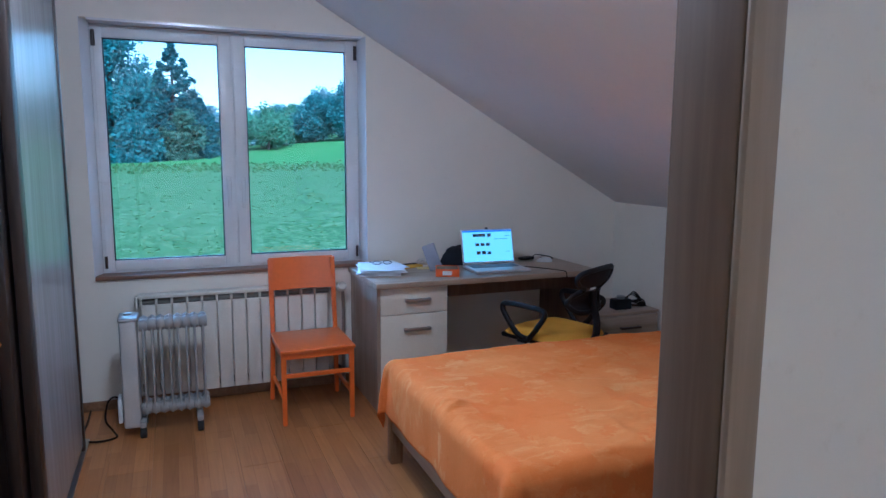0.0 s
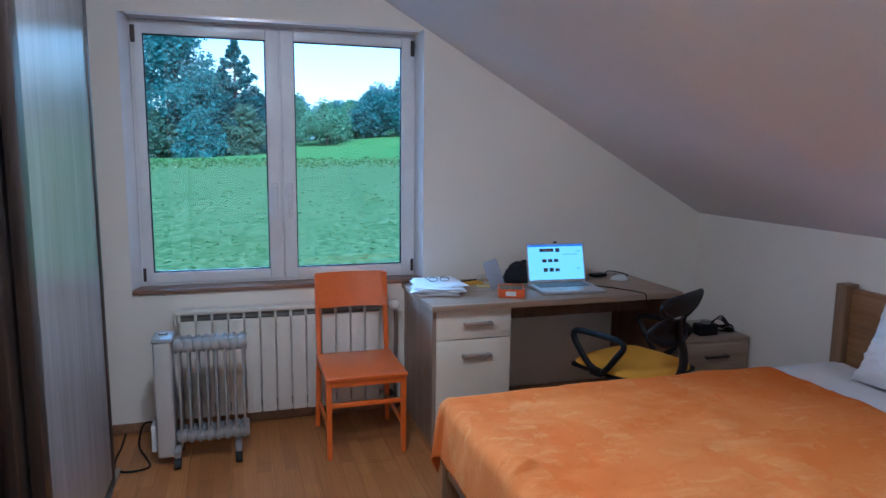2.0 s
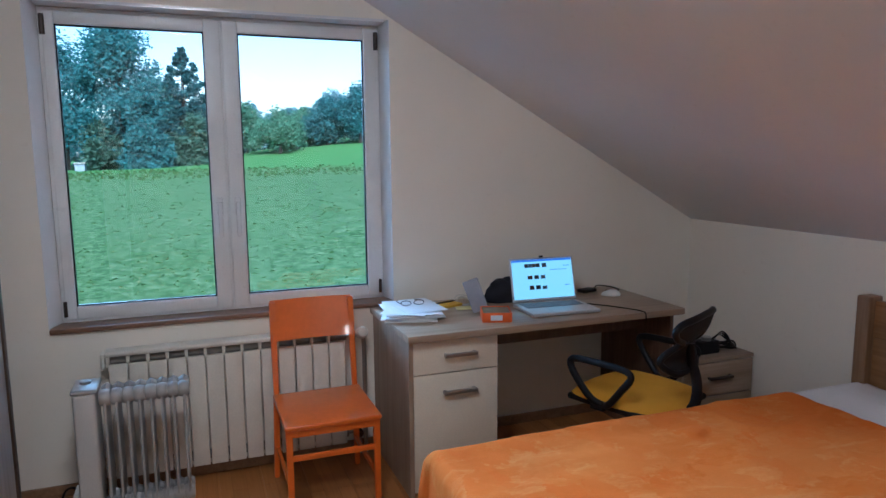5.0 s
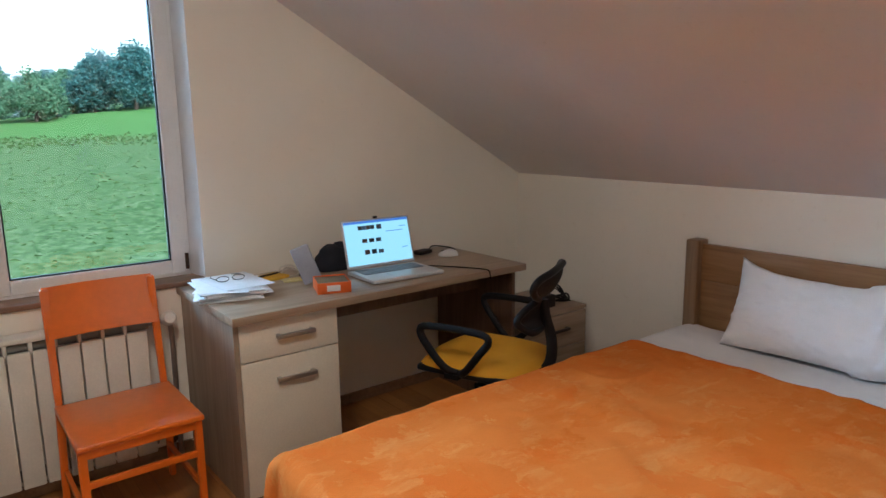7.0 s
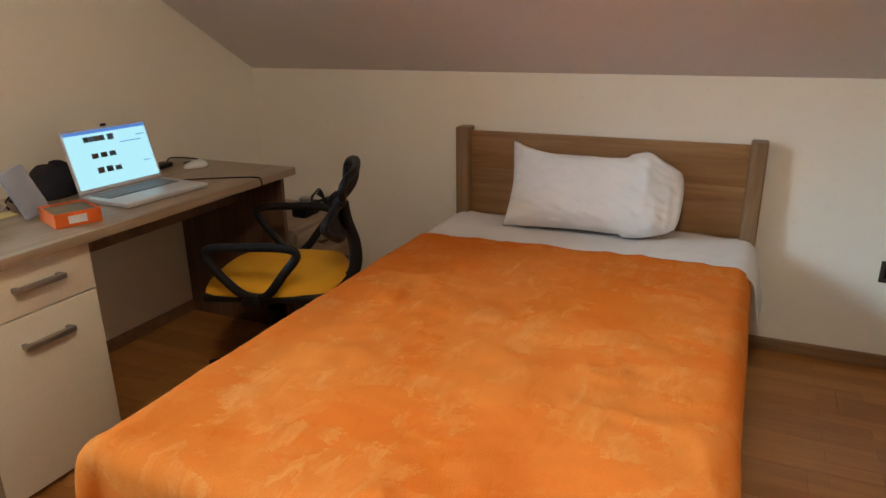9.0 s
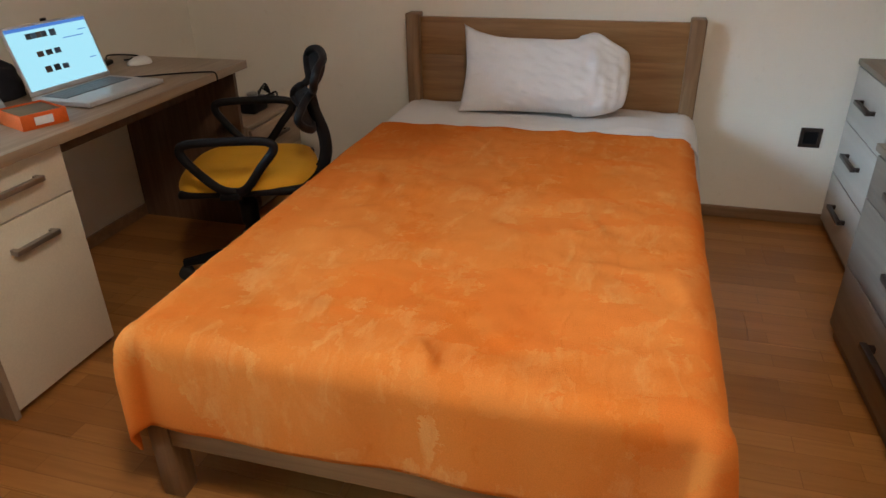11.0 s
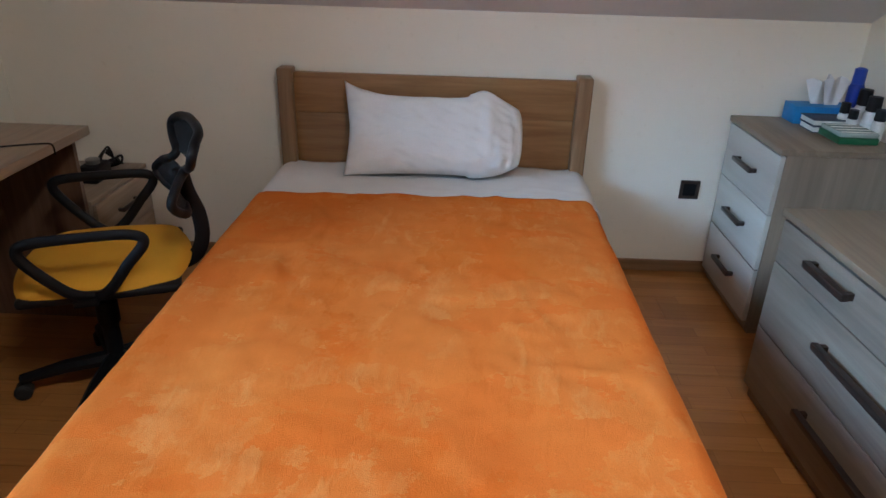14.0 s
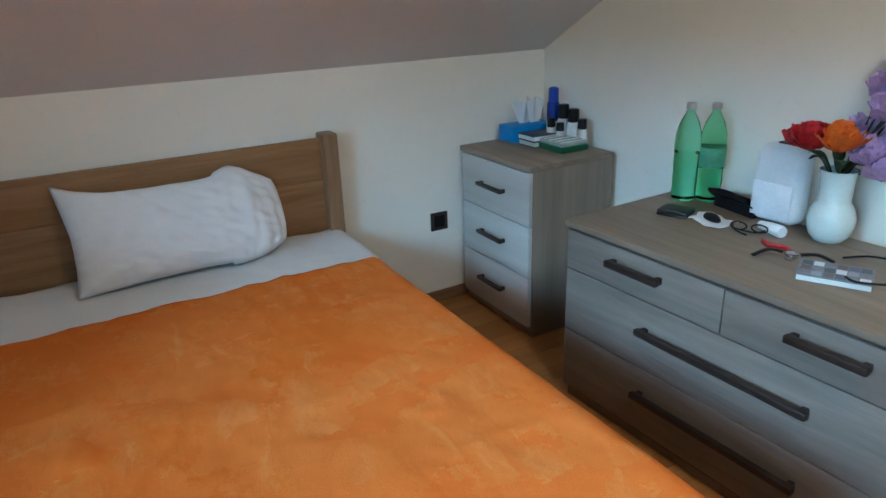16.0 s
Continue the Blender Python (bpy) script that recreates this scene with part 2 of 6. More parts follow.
def fleece():
    """Orange fleece: the nap lies brushed this way and that, in ragged patches and short strokes."""
    m, nt, bs = material("orange_fleece")
    v = coords(nt, world_space=True)
    broad = noisy(nt, v, 1.7, 4, 0.55, 0.4)
    wide = cells(nt, ragged(nt, coords(nt, (0.9, 1.2, 1), world_space=True), 2.6, 0.8), 3.0)
    small = cells(nt, ragged(nt, coords(nt, (1.3, 0.85, 1), world_space=True), 4.2, 0.55), 6.5)
    stroke = noisy(nt, ragged(nt, coords(nt, (1.0, 2.3, 1), world_space=True), 4.0, 0.32), 9.0, 3, 0.5, 0.6)
    pile = noisy(nt, v, 420, 3)
    base = ramp(nt, broad, [(0.34, (0.71, 0.170, 0.018)), (0.66, (0.75, 0.215, 0.034))])
    c1 = mixed(nt, base, (0.78, 0.245, 0.048), ramp(nt, wide, [(0.25, (0, 0, 0)), (0.75, (0.55, 0.55, 0.55))]))
    c2 = mixed(nt, c1, (0.76, 0.135, 0.008), ramp(nt, small, [(0.56, (0, 0, 0)), (0.72, (0.30, 0.30, 0.30))]))
    gate = ramp(nt, small, [(0.36, (1, 1, 1)), (0.56, (0, 0, 0))])
    pale = mixed(nt, ramp(nt, stroke, [(0.47, (0, 0, 0)), (0.72, (0.60, 0.60, 0.60))]), gate, 1.0, "MULTIPLY")
    c3 = mixed(nt, c2, (0.82, 0.35, 0.105), pale)
    deep = ramp(nt, stroke, [(0.30, (0.93, 0.82, 0.62)), (0.38, (1, 1, 1))])
    c4 = mixed(nt, c3, deep, 0.55, "MULTIPLY")
    fine = ramp(nt, pile, [(0.3, (0.86,) * 3), (0.7, (1, 1, 1))])
    nt.links.new(mixed(nt, c4, fine, 1.0, "MULTIPLY"), bs.inputs["Base Color"])
    bs.inputs["Roughness"].default_value = 0.9
    bs.inputs["Specular IOR Level"].default_value = 0.04
    bumped(nt, bs, mixed(nt, pile, stroke, 0.6), 0.45, 0.010)
    return m


def glass(name, col=(1, 1, 1), rough=0.0, ior=1.45):
    m, nt, bs = material(name)
    bs.inputs["Base Color"].default_value = (*col, 1)
    bs.inputs["Transmission Weight"].default_value = 1.0
    bs.inputs["Roughness"].default_value, bs.inputs["IOR"].default_value = rough, ior
    return m


def pane_glass():
    """A thin window pane: clear, with a faint mirror image."""
    m, nt, bs = material("window_glass")
    out = nt.nodes["Material Output"]
    clear, gloss, mix = nt.nodes.new("ShaderNodeBsdfTransparent"), nt.nodes.new("ShaderNodeBsdfGlossy"), nt.nodes.new("ShaderNodeMixShader")
    clear.inputs[0].default_value = (0.95, 0.98, 0.97, 1)
    gloss.inputs["Roughness"].default_value = 0.01
    fres = nt.nodes.new("ShaderNodeFresnel")
    fres.inputs[0].default_value = 1.5
    nt.links.new(fres.outputs[0], mix.inputs[0])
    nt.links.new(clear.outputs[0], mix.inputs[1])
    nt.links.new(gloss.outputs[0], mix.inputs[2])
    nt.links.new(mix.outputs[0], out.inputs[0])
    nt.nodes.remove(bs)
    return m


def glow(name, col, strength):
    m, nt, bs = material(name)
    bs.inputs["Base Color"].default_value = (0.02, 0.02, 0.02, 1)
    bs.inputs["Emission Color"].default_value = (*col, 1)
    bs.inputs["Emission Strength"].default_value = strength
    bs.inputs["Roughness"].default_value = 0.2
    return m


def foliage(name, dark, light, rough=0.6):
    m, nt, bs = material(name)
    geo = nt.nodes.new("ShaderNodeNewGeometry")
    a = ramp(nt, geo.outputs["Random Per Island"], [(0.0, dark), (1.0, light)])
    v = coords(nt, world_space=True)
    b = ramp(nt, noisy(nt, v, 0.7, 3), [(0.3, (0.8, 0.85, 0.85)), (0.7, (1, 1, 1))])
    nt.links.new(mixed(nt, a, b, 1.0, "MULTIPLY"), bs.inputs["Base Color"])
    bs.inputs["Roughness"].default_value = rough
    bs.inputs["Specular IOR Level"].default_value = 0.08
    thin, mix = nt.nodes.new("ShaderNodeBsdfTranslucent"), nt.nodes.new("ShaderNodeMixShader")
    nt.links.new(mixed(nt, a, b, 1.0, "MULTIPLY"), thin.inputs[0])
    mix.inputs[0].default_value = 0.5
    nt.links.new(bs.outputs[0], mix.inputs[1])
    nt.links.new(thin.outputs[0], mix.inputs[2])
    nt.links.new(mix.outputs[0], nt.nodes["Material Output"].inputs[0])
    return m


def meadow():
    m, nt, bs = material("meadow_grass")
    v = coords(nt, (1, 1, 1), world_space=True)
    w = coords(nt, (1.1, 1.0, 1), world_space=True)
    tuft = noisy(nt, w, 3.4, 10, 0.84)
    field = noisy(nt, v, 0.12, 4)
    c = ramp(nt, tuft, [(0.41, (0.034, 0.076, 0.024)), (0.5, (0.070, 0.130, 0.046)), (0.59, (0.14, 0.195, 0.098))])
    f = ramp(nt, field, [(0.3, (0.86, 0.92, 0.8)), (0.7, (1, 1, 1))])
    # fresh long grass past the mown part
    sep = nt.nodes.new("ShaderNodeSeparateXYZ")
    nt.links.new(ragged(nt, v, 0.35, 3.0), sep.inputs[0])
    far = nt.nodes.new("ShaderNodeMapRange")
    far.inputs["From Min"].default_value, far.inputs["From Max"].default_value = 47.0, 48.5
    nt.links.new(sep.outputs[1], far.inputs[0])
    fresh = ramp(nt, noisy(nt, v, 1.3, 5), [(0.35, (0.050, 0.130, 0.030)), (0.65, (0.085, 0.185, 0.055))])
    nt.links.new(mixed(nt, mixed(nt, c, f, 1.0, "MULTIPLY"), fresh, far.outputs[0]), bs.inputs["Base Color"])
    bs.inputs["Roughness"].default_value = 0.95
    bs.inputs["Specular IOR Level"].default_value = 0.1
    bumped(nt, bs, tuft, 0.5, 0.12)
    return m


WALL = wall_paint("cream_wall_paint", (0.89, 0.835, 0.735))
CEIL = wall_paint("white_ceiling_paint", (0.84, 0.81, 0.80))
FLOOR = laminate()
SKIRT = wood("skirting_wood", (0.20, 0.11, 0.055), (0.36, 0.21, 0.11), "y", 0.4)
PVC = plain("white_pvc", (0.82, 0.83, 0.84), 0.3, vary=0.04, bump=0.03)
PANE = pane_glass()
SILL = wood("sill_wood", (0.16, 0.085, 0.05), (0.28, 0.16, 0.10), "x", 0.4)
JAMB = wood("door_frame_wood", (0.165, 0.105, 0.064), (0.255, 0.175, 0.112), "z", 0.45)
WENGE = wood("wenge_board", (0.020, 0.013, 0.010), (0.055, 0.036, 0.026), "z", 0.4)
PALE_DOOR = wood("pale_sliding_door", (0.33, 0.33, 0.34), (0.42, 0.42, 0.43), "z", 0.27)
EDGE_WHITE = plain("white_board_edge", (0.72, 0.68, 0.6), 0.45, vary=0.06)
OAK = wood("oak_board", (0.27, 0.195, 0.135), (0.44, 0.34, 0.25), "z", 0.42)
OAK_X = wood("oak_board_lengthwise", (0.27, 0.195, 0.135), (0.46, 0.35, 0.25), "x", 0.36)
ASH = wood("pale_ash_front", (0.182, 0.148, 0.122), (0.272, 0.226, 0.188), "x", 0.42)
OAK_GREY = wood("grey_oak_board", (0.20, 0.155, 0.115), (0.265, 0.208, 0.155), "z", 0.45)
OAK_GREY_X = wood("grey_oak_top", (0.19, 0.142, 0.10), (0.28, 0.215, 0.155), "x", 0.5)
CREAM = plain("cream_front", (0.76, 0.70, 0.58), 0.35, vary=0.03, scale=5, bump=0.03)
BEDWOOD = wood("bed_wood", (0.245, 0.118, 0.042), (0.40, 0.215, 0.086), "y", 0.48)
BEDPOST = wood("bed_post_wood", (0.19, 0.105, 0.05), (0.33, 0.20, 0.105), "z", 0.42)
# darker wood for recessed desk and plinth parts: their shade is in the colour
SHADED_PANEL = wood("shaded_panel_wood", (0.10, 0.052, 0.03), (0.19, 0.11, 0.068), "z", 0.45)
BRONZE = plain("dark_bronze_handle", (0.07, 0.052, 0.045), 0.38, 0.7, 0.15)
STEEL = plain("brushed_steel", (0.42, 0.40, 0.38), 0.35, 0.9, 0.1)
FLEECE = fleece()
LINEN = plain("white_linen", (0.80, 0.78, 0.78), 0.85, vary=0.04, scale=4, bump=0.3, fine=300)
ORANGE = plain("orange_lacquer", (0.76, 0.155, 0.004), 0.34, vary=0.03, scale=9, bump=0.02, fine=40, coat=0.35)
RAD = plain("cream_radiator_enamel", (0.76, 0.72, 0.63), 0.35, vary=0.04, bump=0.05)
# enamel darkened to give the shade seen through the radiator's gaps
RAD_SHADE = plain("radiator_gap_shade", (0.26, 0.24, 0.21), 0.7)
HEAT = plain("grey_heater_enamel", (0.34, 0.33, 0.315), 0.35, vary=0.06, bump=0.05)
BLACK = plain("black_plastic", (0.007, 0.007, 0.009), 0.48, vary=0.2)
BLACK.node_tree.nodes["Principled BSDF"].inputs["Specular IOR Level"].default_value = 0.22
RUBBER = plain("black_rubber", (0.02, 0.02, 0.02), 0.7, vary=0.2)
MESHBLACK = plain("black_mesh_cloth", (0.008, 0.008, 0.010), 0.85, vary=0.2, bump=0.6, fine=500)
YELLOW = plain("yellow_seat_cloth", (0.72, 0.36, 0.012), 0.85, vary=0.07, scale=6, bump=0.5, fine=420)
CHROME = plain("chrome", (0.7, 0.7, 0.72), 0.15, 1.0, 0.05, bump=0)
PAPER = plain("paper", (0.82, 0.83, 0.86), 0.8, vary=0.05, scale=20)
INK = plain("printed_ink", (0.16, 0.18, 0.24), 0.7, vary=0.2)

# ---- structure ----
XW, YN, YS, XL, ZK, RISE, ZC = 3.12, 4.165, 0.60, -1.05, 1.12, 0.566, 2.60
XF = XW - (ZC - ZK) / RISE
WX0, WX1, WZ0, WZ1 = -0.33, 1.238, 0.765, 2.172
FX0, FX1, FZ1 = -0.292, 1.212, 2.158
DX0, DX1, DZ = -0.28, 0.628, 2.06


def slope(x):
    return min(ZC, ZK + (XW - x) * RISE)


def roofed(x0, x1, z0):
    """Outline of a stretch of gable wall that ends under the ceiling."""
    pts = [(x0, z0), (x1, z0), (x1, slope(x1) + 0.05)]
    if x0 < XF < x1:
        pts.append((XF, ZC + 0.05))
    return pts + [(x0, slope(x0) + 0.05)]


b = prism(roofed(XL - 0.12, WX0, 0), YN, YN + 0.32)
prism(roofed(WX1, XW + 0.12, 0), YN, YN + 0.32, b)
prism([(WX0, 0), (WX1, 0), (WX1, WZ0), (WX0, WZ0)], YN, YN + 0.32, b)
prism(roofed(WX0, WX1, WZ1), YN, YN + 0.32, b)
single("wall_north", b, WALL, "cream painted gable wall around the double window", "wall", kind="structure")
b = prism(roofed(DX1, XW + 0.12, 0), YS - 0.095, YS)
prism(roofed(XL - 0.12, DX0, 0), YS - 0.095, YS, b)
prism(roofed(DX0, DX1, DZ), YS - 0.095, YS, b)
single("wall_south", b, WALL, "white painted wall with the doorway, behind the dresser", "wall", kind="structure")
single("wall_east", block(XW, YS, 0, XW + 0.12, YN, ZK + 0.04), WALL, "low cream knee wall behind the bed", "wall", kind="structure")
single("wall_west", block(XL - 0.12, YS, 0, XL, YN, ZC + 0.05), WALL, "cream painted wall behind the wardrobe", "wall", kind="structure")
d = 0.12
b = prism([(XW + 0.12, ZK - 0.12 * RISE), (XW + 0.12, ZK - 0.12 * RISE + d), (XF, ZC + d), (XF, ZC)], YS - 0.12, YN + 0.32)
single("ceiling_slope", b, CEIL, "white painted sloping attic ceiling", "ceiling", kind="structure")
single("ceiling", block(XL - 0.12, YS - 0.12, ZC, XF, YN + 0.32, ZC + d), CEIL, "flat white painted ceiling", "ceiling", kind="structure")

# hallway behind the doorway, closed around
HX0, HX1, HY0 = -1.4, 1.9, -4.2
single("wall_hall_south", block(HX0, HY0 - 0.1, 0, HX1, HY0, 2.6), WALL, "cream painted hallway wall", "wall", kind="structure")
single("wall_hall_west", block(HX0 - 0.1, HY0, 0, HX0, YS - 0.12, 2.6), WALL, "cream painted hallway wall", "wall", kind="structure")
single("wall_hall_east", block(HX1, HY0, 0, HX1 + 0.1, YS - 0.12, 2.6), WALL, "cream painted hallway wall", "wall", kind="structure")
single("ceiling_hall", block(HX0, HY0, 2.6, HX1, YS - 0.12, 2.7), CEIL, "white hallway ceiling", "ceiling", kind="structure")

# floor: slab with planks on it
b = block(HX0, HY0, -0.14, HX1, YS - 0.095, -0.012)
block(XL - 0.12, YS - 0.095, -0.14, XW + 0.12, YN + 0.32, -0.012, bm=b)
floor = single("floor", b, FLOOR, "warm oak three-strip laminate floor", "floor", (0, 0, 0), kind="structure")

# storey below, down to the ground
b = block(HX0 - 0.1, HY0 - 0.1, -3.4, HX1 + 0.1, YS - 0.095, -0.14)
block(XL - 0.12, YS - 0.095, -3.4, XW + 0.12, YN + 0.32, -0.14, bm=b)
single("wall_lower_storey", b, WALL, "plain rendered lower storey of the house", "wall", kind="structure")

# skirting
def skirting(x0, y0, x1, y1):
    single("baseboard", block(x0, y0, 0, x1, y1, 0.055, 0.004), SKIRT, "narrow brown wooden skirting board", "skirting board", kind="structure")


skirting(XL, YN - 0.015, XW - 0.015, YN)
skirting(XW - 0.015, YS, XW, YN)
skirting(DX1 + 0.03, YS, XW - 0.015, YS + 0.015)

# door frame
b = block(DX1 - 0.022, YS - 0.092, 0, DX1, YS + 0.004, DZ, 0.003)
block(DX0, YS - 0.092, 0, DX0 + 0.022, YS + 0.004, DZ, 0.003, bm=b)
block(DX0, YS - 0.092, DZ - 0.022, DX1, YS + 0.004, DZ, 0.003, bm=b)
frame_ob = single("door_1", b, JAMB, "brown wooden door frame, open doorway", "door frame", kind="structure")
CASING = wood("door_casing_wood", (0.32, 0.24, 0.16), (0.44, 0.34, 0.24), "z", 0.45)
b = block(DX1 - 0.024, YS - 0.106, 0, DX1 + 0.018, YS - 0.093, DZ + 0.03, 0.006)
block(DX0 - 0.03, YS - 0.106, 0, DX0 + 0.024, YS - 0.093, DZ + 0.03, 0.006, bm=b)
block(DX0 - 0.03, YS - 0.106, DZ - 0.024, DX1 + 0.010, YS - 0.093, DZ + 0.03, 0.006, bm=b)
part("casing", b, CASING, frame_ob, "paler edge moulding")

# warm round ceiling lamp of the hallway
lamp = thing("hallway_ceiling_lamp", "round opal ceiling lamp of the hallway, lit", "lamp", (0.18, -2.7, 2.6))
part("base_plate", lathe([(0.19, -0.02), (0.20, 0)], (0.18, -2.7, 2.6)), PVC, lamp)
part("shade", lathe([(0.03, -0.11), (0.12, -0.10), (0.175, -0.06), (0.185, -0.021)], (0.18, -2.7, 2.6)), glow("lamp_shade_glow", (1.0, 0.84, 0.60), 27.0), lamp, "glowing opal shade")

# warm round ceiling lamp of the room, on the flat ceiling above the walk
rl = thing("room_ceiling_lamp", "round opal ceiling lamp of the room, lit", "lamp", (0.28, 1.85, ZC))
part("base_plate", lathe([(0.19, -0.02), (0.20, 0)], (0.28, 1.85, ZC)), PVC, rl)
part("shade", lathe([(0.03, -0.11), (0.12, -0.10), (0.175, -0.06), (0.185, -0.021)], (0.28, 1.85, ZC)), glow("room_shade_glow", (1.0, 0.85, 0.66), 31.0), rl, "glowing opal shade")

# ---- window ----
win = thing("window_1", "white double casement window looking onto a meadow", "window", (0.45, YN + 0.1, WZ0))
win["kind"] = "structure"
GY = 4.305
b = bmesh.new()
for x0, x1, z0, z1 in ((FX0, FX0 + 0.035, WZ0, FZ1), (FX1 - 0.035, FX1, WZ0, FZ1), (FX0 + 0.035, FX1 - 0.035, WZ0, WZ0 + 0.03), (FX0 + 0.035, FX1 - 0.035, FZ1 - 0.03, FZ1)):
    block(x0, GY - 0.03, z0, x1, GY + 0.05, z1, 0.003, bm=b)
block(0.41, GY - 0.02, WZ0 + 0.03, 0.496, GY + 0.05, FZ1 - 0.03, 0.003, bm=b)
part("window_frame", b, PVC, win)
HANDLE = plain("glossy_white_handle", (0.86, 0.86, 0.88), 0.12, vary=0.02, bump=0.0, coat=0.5)
LINING = plain("glossy_white_reveal", (0.83, 0.83, 0.84), 0.2, vary=0.03, bump=0.03)


def wedge(x0, x1, x2, z0, z1):
    """An upright splayed lining: wall edge x0, narrowing to x1 at the frame, backed at x2."""
    b = bmesh.new()
    ring = [(x0, YN - 0.002), (x1, GY - 0.03), (x1, GY + 0.10), (x2, GY + 0.10), (x2, YN - 0.002)]
    lo, hi = [b.verts.new((x, y, z0)) for x, y in ring], [b.verts.new((x, y, z1)) for x, y in ring]
    b.faces.new(lo), b.faces.new(hi[::-1])
    for k in range(5):
        b.faces.new((lo[k], lo[(k + 1) % 5], hi[(k + 1) % 5], hi[k]))
    return b


part("reveal_lining", wedge(WX1 - 0.003, FX1 + 0.001, WX1 - 0.0005, WZ0 + 0.004, WZ1), LINING, win, "glossy white window reveal", smooth=False)
part("reveal_lining", wedge(WX0 + 0.003, FX0 - 0.001, WX0 + 0.0005, WZ0 + 0.004, WZ1), LINING, win, "glossy white window reveal", smooth=False)
part("reveal_lining", block(FX0, YN - 0.002, FZ1 + 0.001, FX1, GY + 0.05, WZ1), LINING, win, "glossy white window reveal", smooth=False)
for side, (gx0, gx1) in enumerate(((-0.231, 0.378), (0.528, 1.133))):
    gz0, gz1 = 0.842, 2.088
    x0, x1 = (FX0 + 0.014, 0.449) if side == 0 else (0.457, FX1 - 0.014)
    z0, z1 = WZ0 + 0.018, FZ1 - 0.014
    b = bmesh.new()
    for q in ((x0, z0, gx0, z1), (gx1, z0, x1, z1), (gx0, z0, gx1, gz0), (gx0, gz1, gx1, z1)):
        block(q[0], GY - 0.036, q[1], q[2], GY + 0.024, q[3], 0.006, 3, bm=b)
    sash = part("sash", b, PVC, win, "white plastic casement")
    b = bmesh.new()
    for q in ((gx0 - 0.001, gz0, gx0 + 0.006, gz1), (gx1 - 0.006, gz0, gx1 + 0.001, gz1), (gx0, gz0 - 0.001, gx1, gz0 + 0.006), (gx0, gz1 - 0.006, gx1, gz1 + 0.001)):
        block(q[0], GY - 0.022, q[1], q[2], GY - 0.006, q[3], bm=b)
    part("gasket", b, BLACK, sash, "thin black rubber seal")
    pane = part("pane", block(gx0 - 0.004, GY - 0.004, gz0 - 0.004, gx1 + 0.004, GY, gz1 + 0.004), PANE, sash, "clear glass pane", smooth=False)
    pane.visible_shadow = False
    hx = gx1 + 0.034 if side == 0 else gx0 - 0.034
    b = block(hx - 0.014, GY - 0.044, 1.24, hx + 0.014, GY - 0.035, 1.32, 0.004)
    block(hx - 0.010, GY - 0.080, 1.135, hx + 0.010, GY - 0.060, 1.30, 0.006, 3, bm=b)
    block(hx - 0.008, GY - 0.063, 1.27, hx + 0.008, GY - 0.04, 1.295, 0.003, bm=b)
    part("handle", b, HANDLE, sash, "glossy white lever handle")
    hxx = x0 + 0.004 if side == 0 else x1 - 0.004
    for hz, hl, hr in ((2.04, 0.085, 0.011), (0.80, 0.07, 0.008)):
        part("hinge", tube([(hxx, GY - 0.043, hz), (hxx, GY - 0.043, hz + hl)], hr), BRONZE, sash, "dark hinge")
b = block(WX0 + 0.004, YN - 0.020, WZ0 - 0.016, WX1 - 0.002, GY - 0.03, WZ0 + 0.008, 0.005)
part("window_sill", b, SILL, win, "thin brown wooden sill")
b = block(WX0, GY + 0.05, WZ0 - 0.02, WX1, YN + 0.40, WZ0 + 0.012, 0.004)
part("outer_sill", b, PVC, win, "white outer sill")

# ---- wardrobe ----
wr = thing("wardrobe", "dark wenge sliding wardrobe, near half open with clothes", "wardrobe", (-0.7, 2.6, 0))
WXF, WY0, WY1, WH = -0.405, 1.35, 3.74, 2.42
for y in (WY0, 2.08, 2.52, WY1 - 0.02):
    p = part("side_panel", block(-1.03, y, 0.0, WXF - (0.0 if y in (WY0, WY1 - 0.02) else 0.03), y + 0.02, WH, 0.001), WENGE if y not in (WY1 - 0.02,) else JAMB, wr)
    part("edge_strip", block(WXF - (0.0 if y in (WY0, WY1 - 0.02) else 0.03), y, 0.03, WXF + 0.002 - (0.0 if y in (WY0, WY1 - 0.02) else 0.03), y + 0.02, WH - 0.03), EDGE_WHITE if y == 2.08 else JAMB, p, "pale edge band" if y == 2.08 else "")
part("back_panel", block(-1.045, WY0, 0, -1.03, WY1, WH), WENGE, wr)
part("top_panel", block(-1.03, WY0, WH, WXF + 0.05, WY1, WH + 0.025, 0.001), WENGE, wr)
part("plinth", block(-1.03, WY0 + 0.02, 0.0, WXF - 0.035, WY1 - 0.02, 0.06), WENGE, wr)
for z in (1.63, 1.98):
    p = part("shelf", block(-1.03, 2.10, z - 0.022, WXF - 0.05, 2.52, z), WENGE, wr)
    part("edge_strip", block(WXF - 0.05, 2.10, z - 0.022, WXF - 0.048, 2.52, z), EDGE_WHITE, p, "white edge band")
part("hanging_rail", tube([(-0.75, 2.10, 1.56), (-0.75, 2.52, 1.56)], 0.012), CHROME, wr)
for x0, y0, y1 in ((-0.392, 2.52, 3.56), (-0.437, 2.44, 3.48)):
    door = part("door", block(x0 + 0.008, y0 + 0.075, 0.05, x0 + 0.03, y1 - 0.02, WH - 0.02), PALE_DOOR, wr, "pale satin sliding door")
    part("door_stile", block(x0, y0, 0.02, x0 + 0.038, y0 + 0.075, WH - 0.004, 0.005), WENGE, door, "dark brown stile")
    part("door_stile", block(x0, y1 - 0.02, 0.02, x0 + 0.038, y1 + 0.012, WH - 0.004, 0.004), WENGE, door, "dark brown stile")
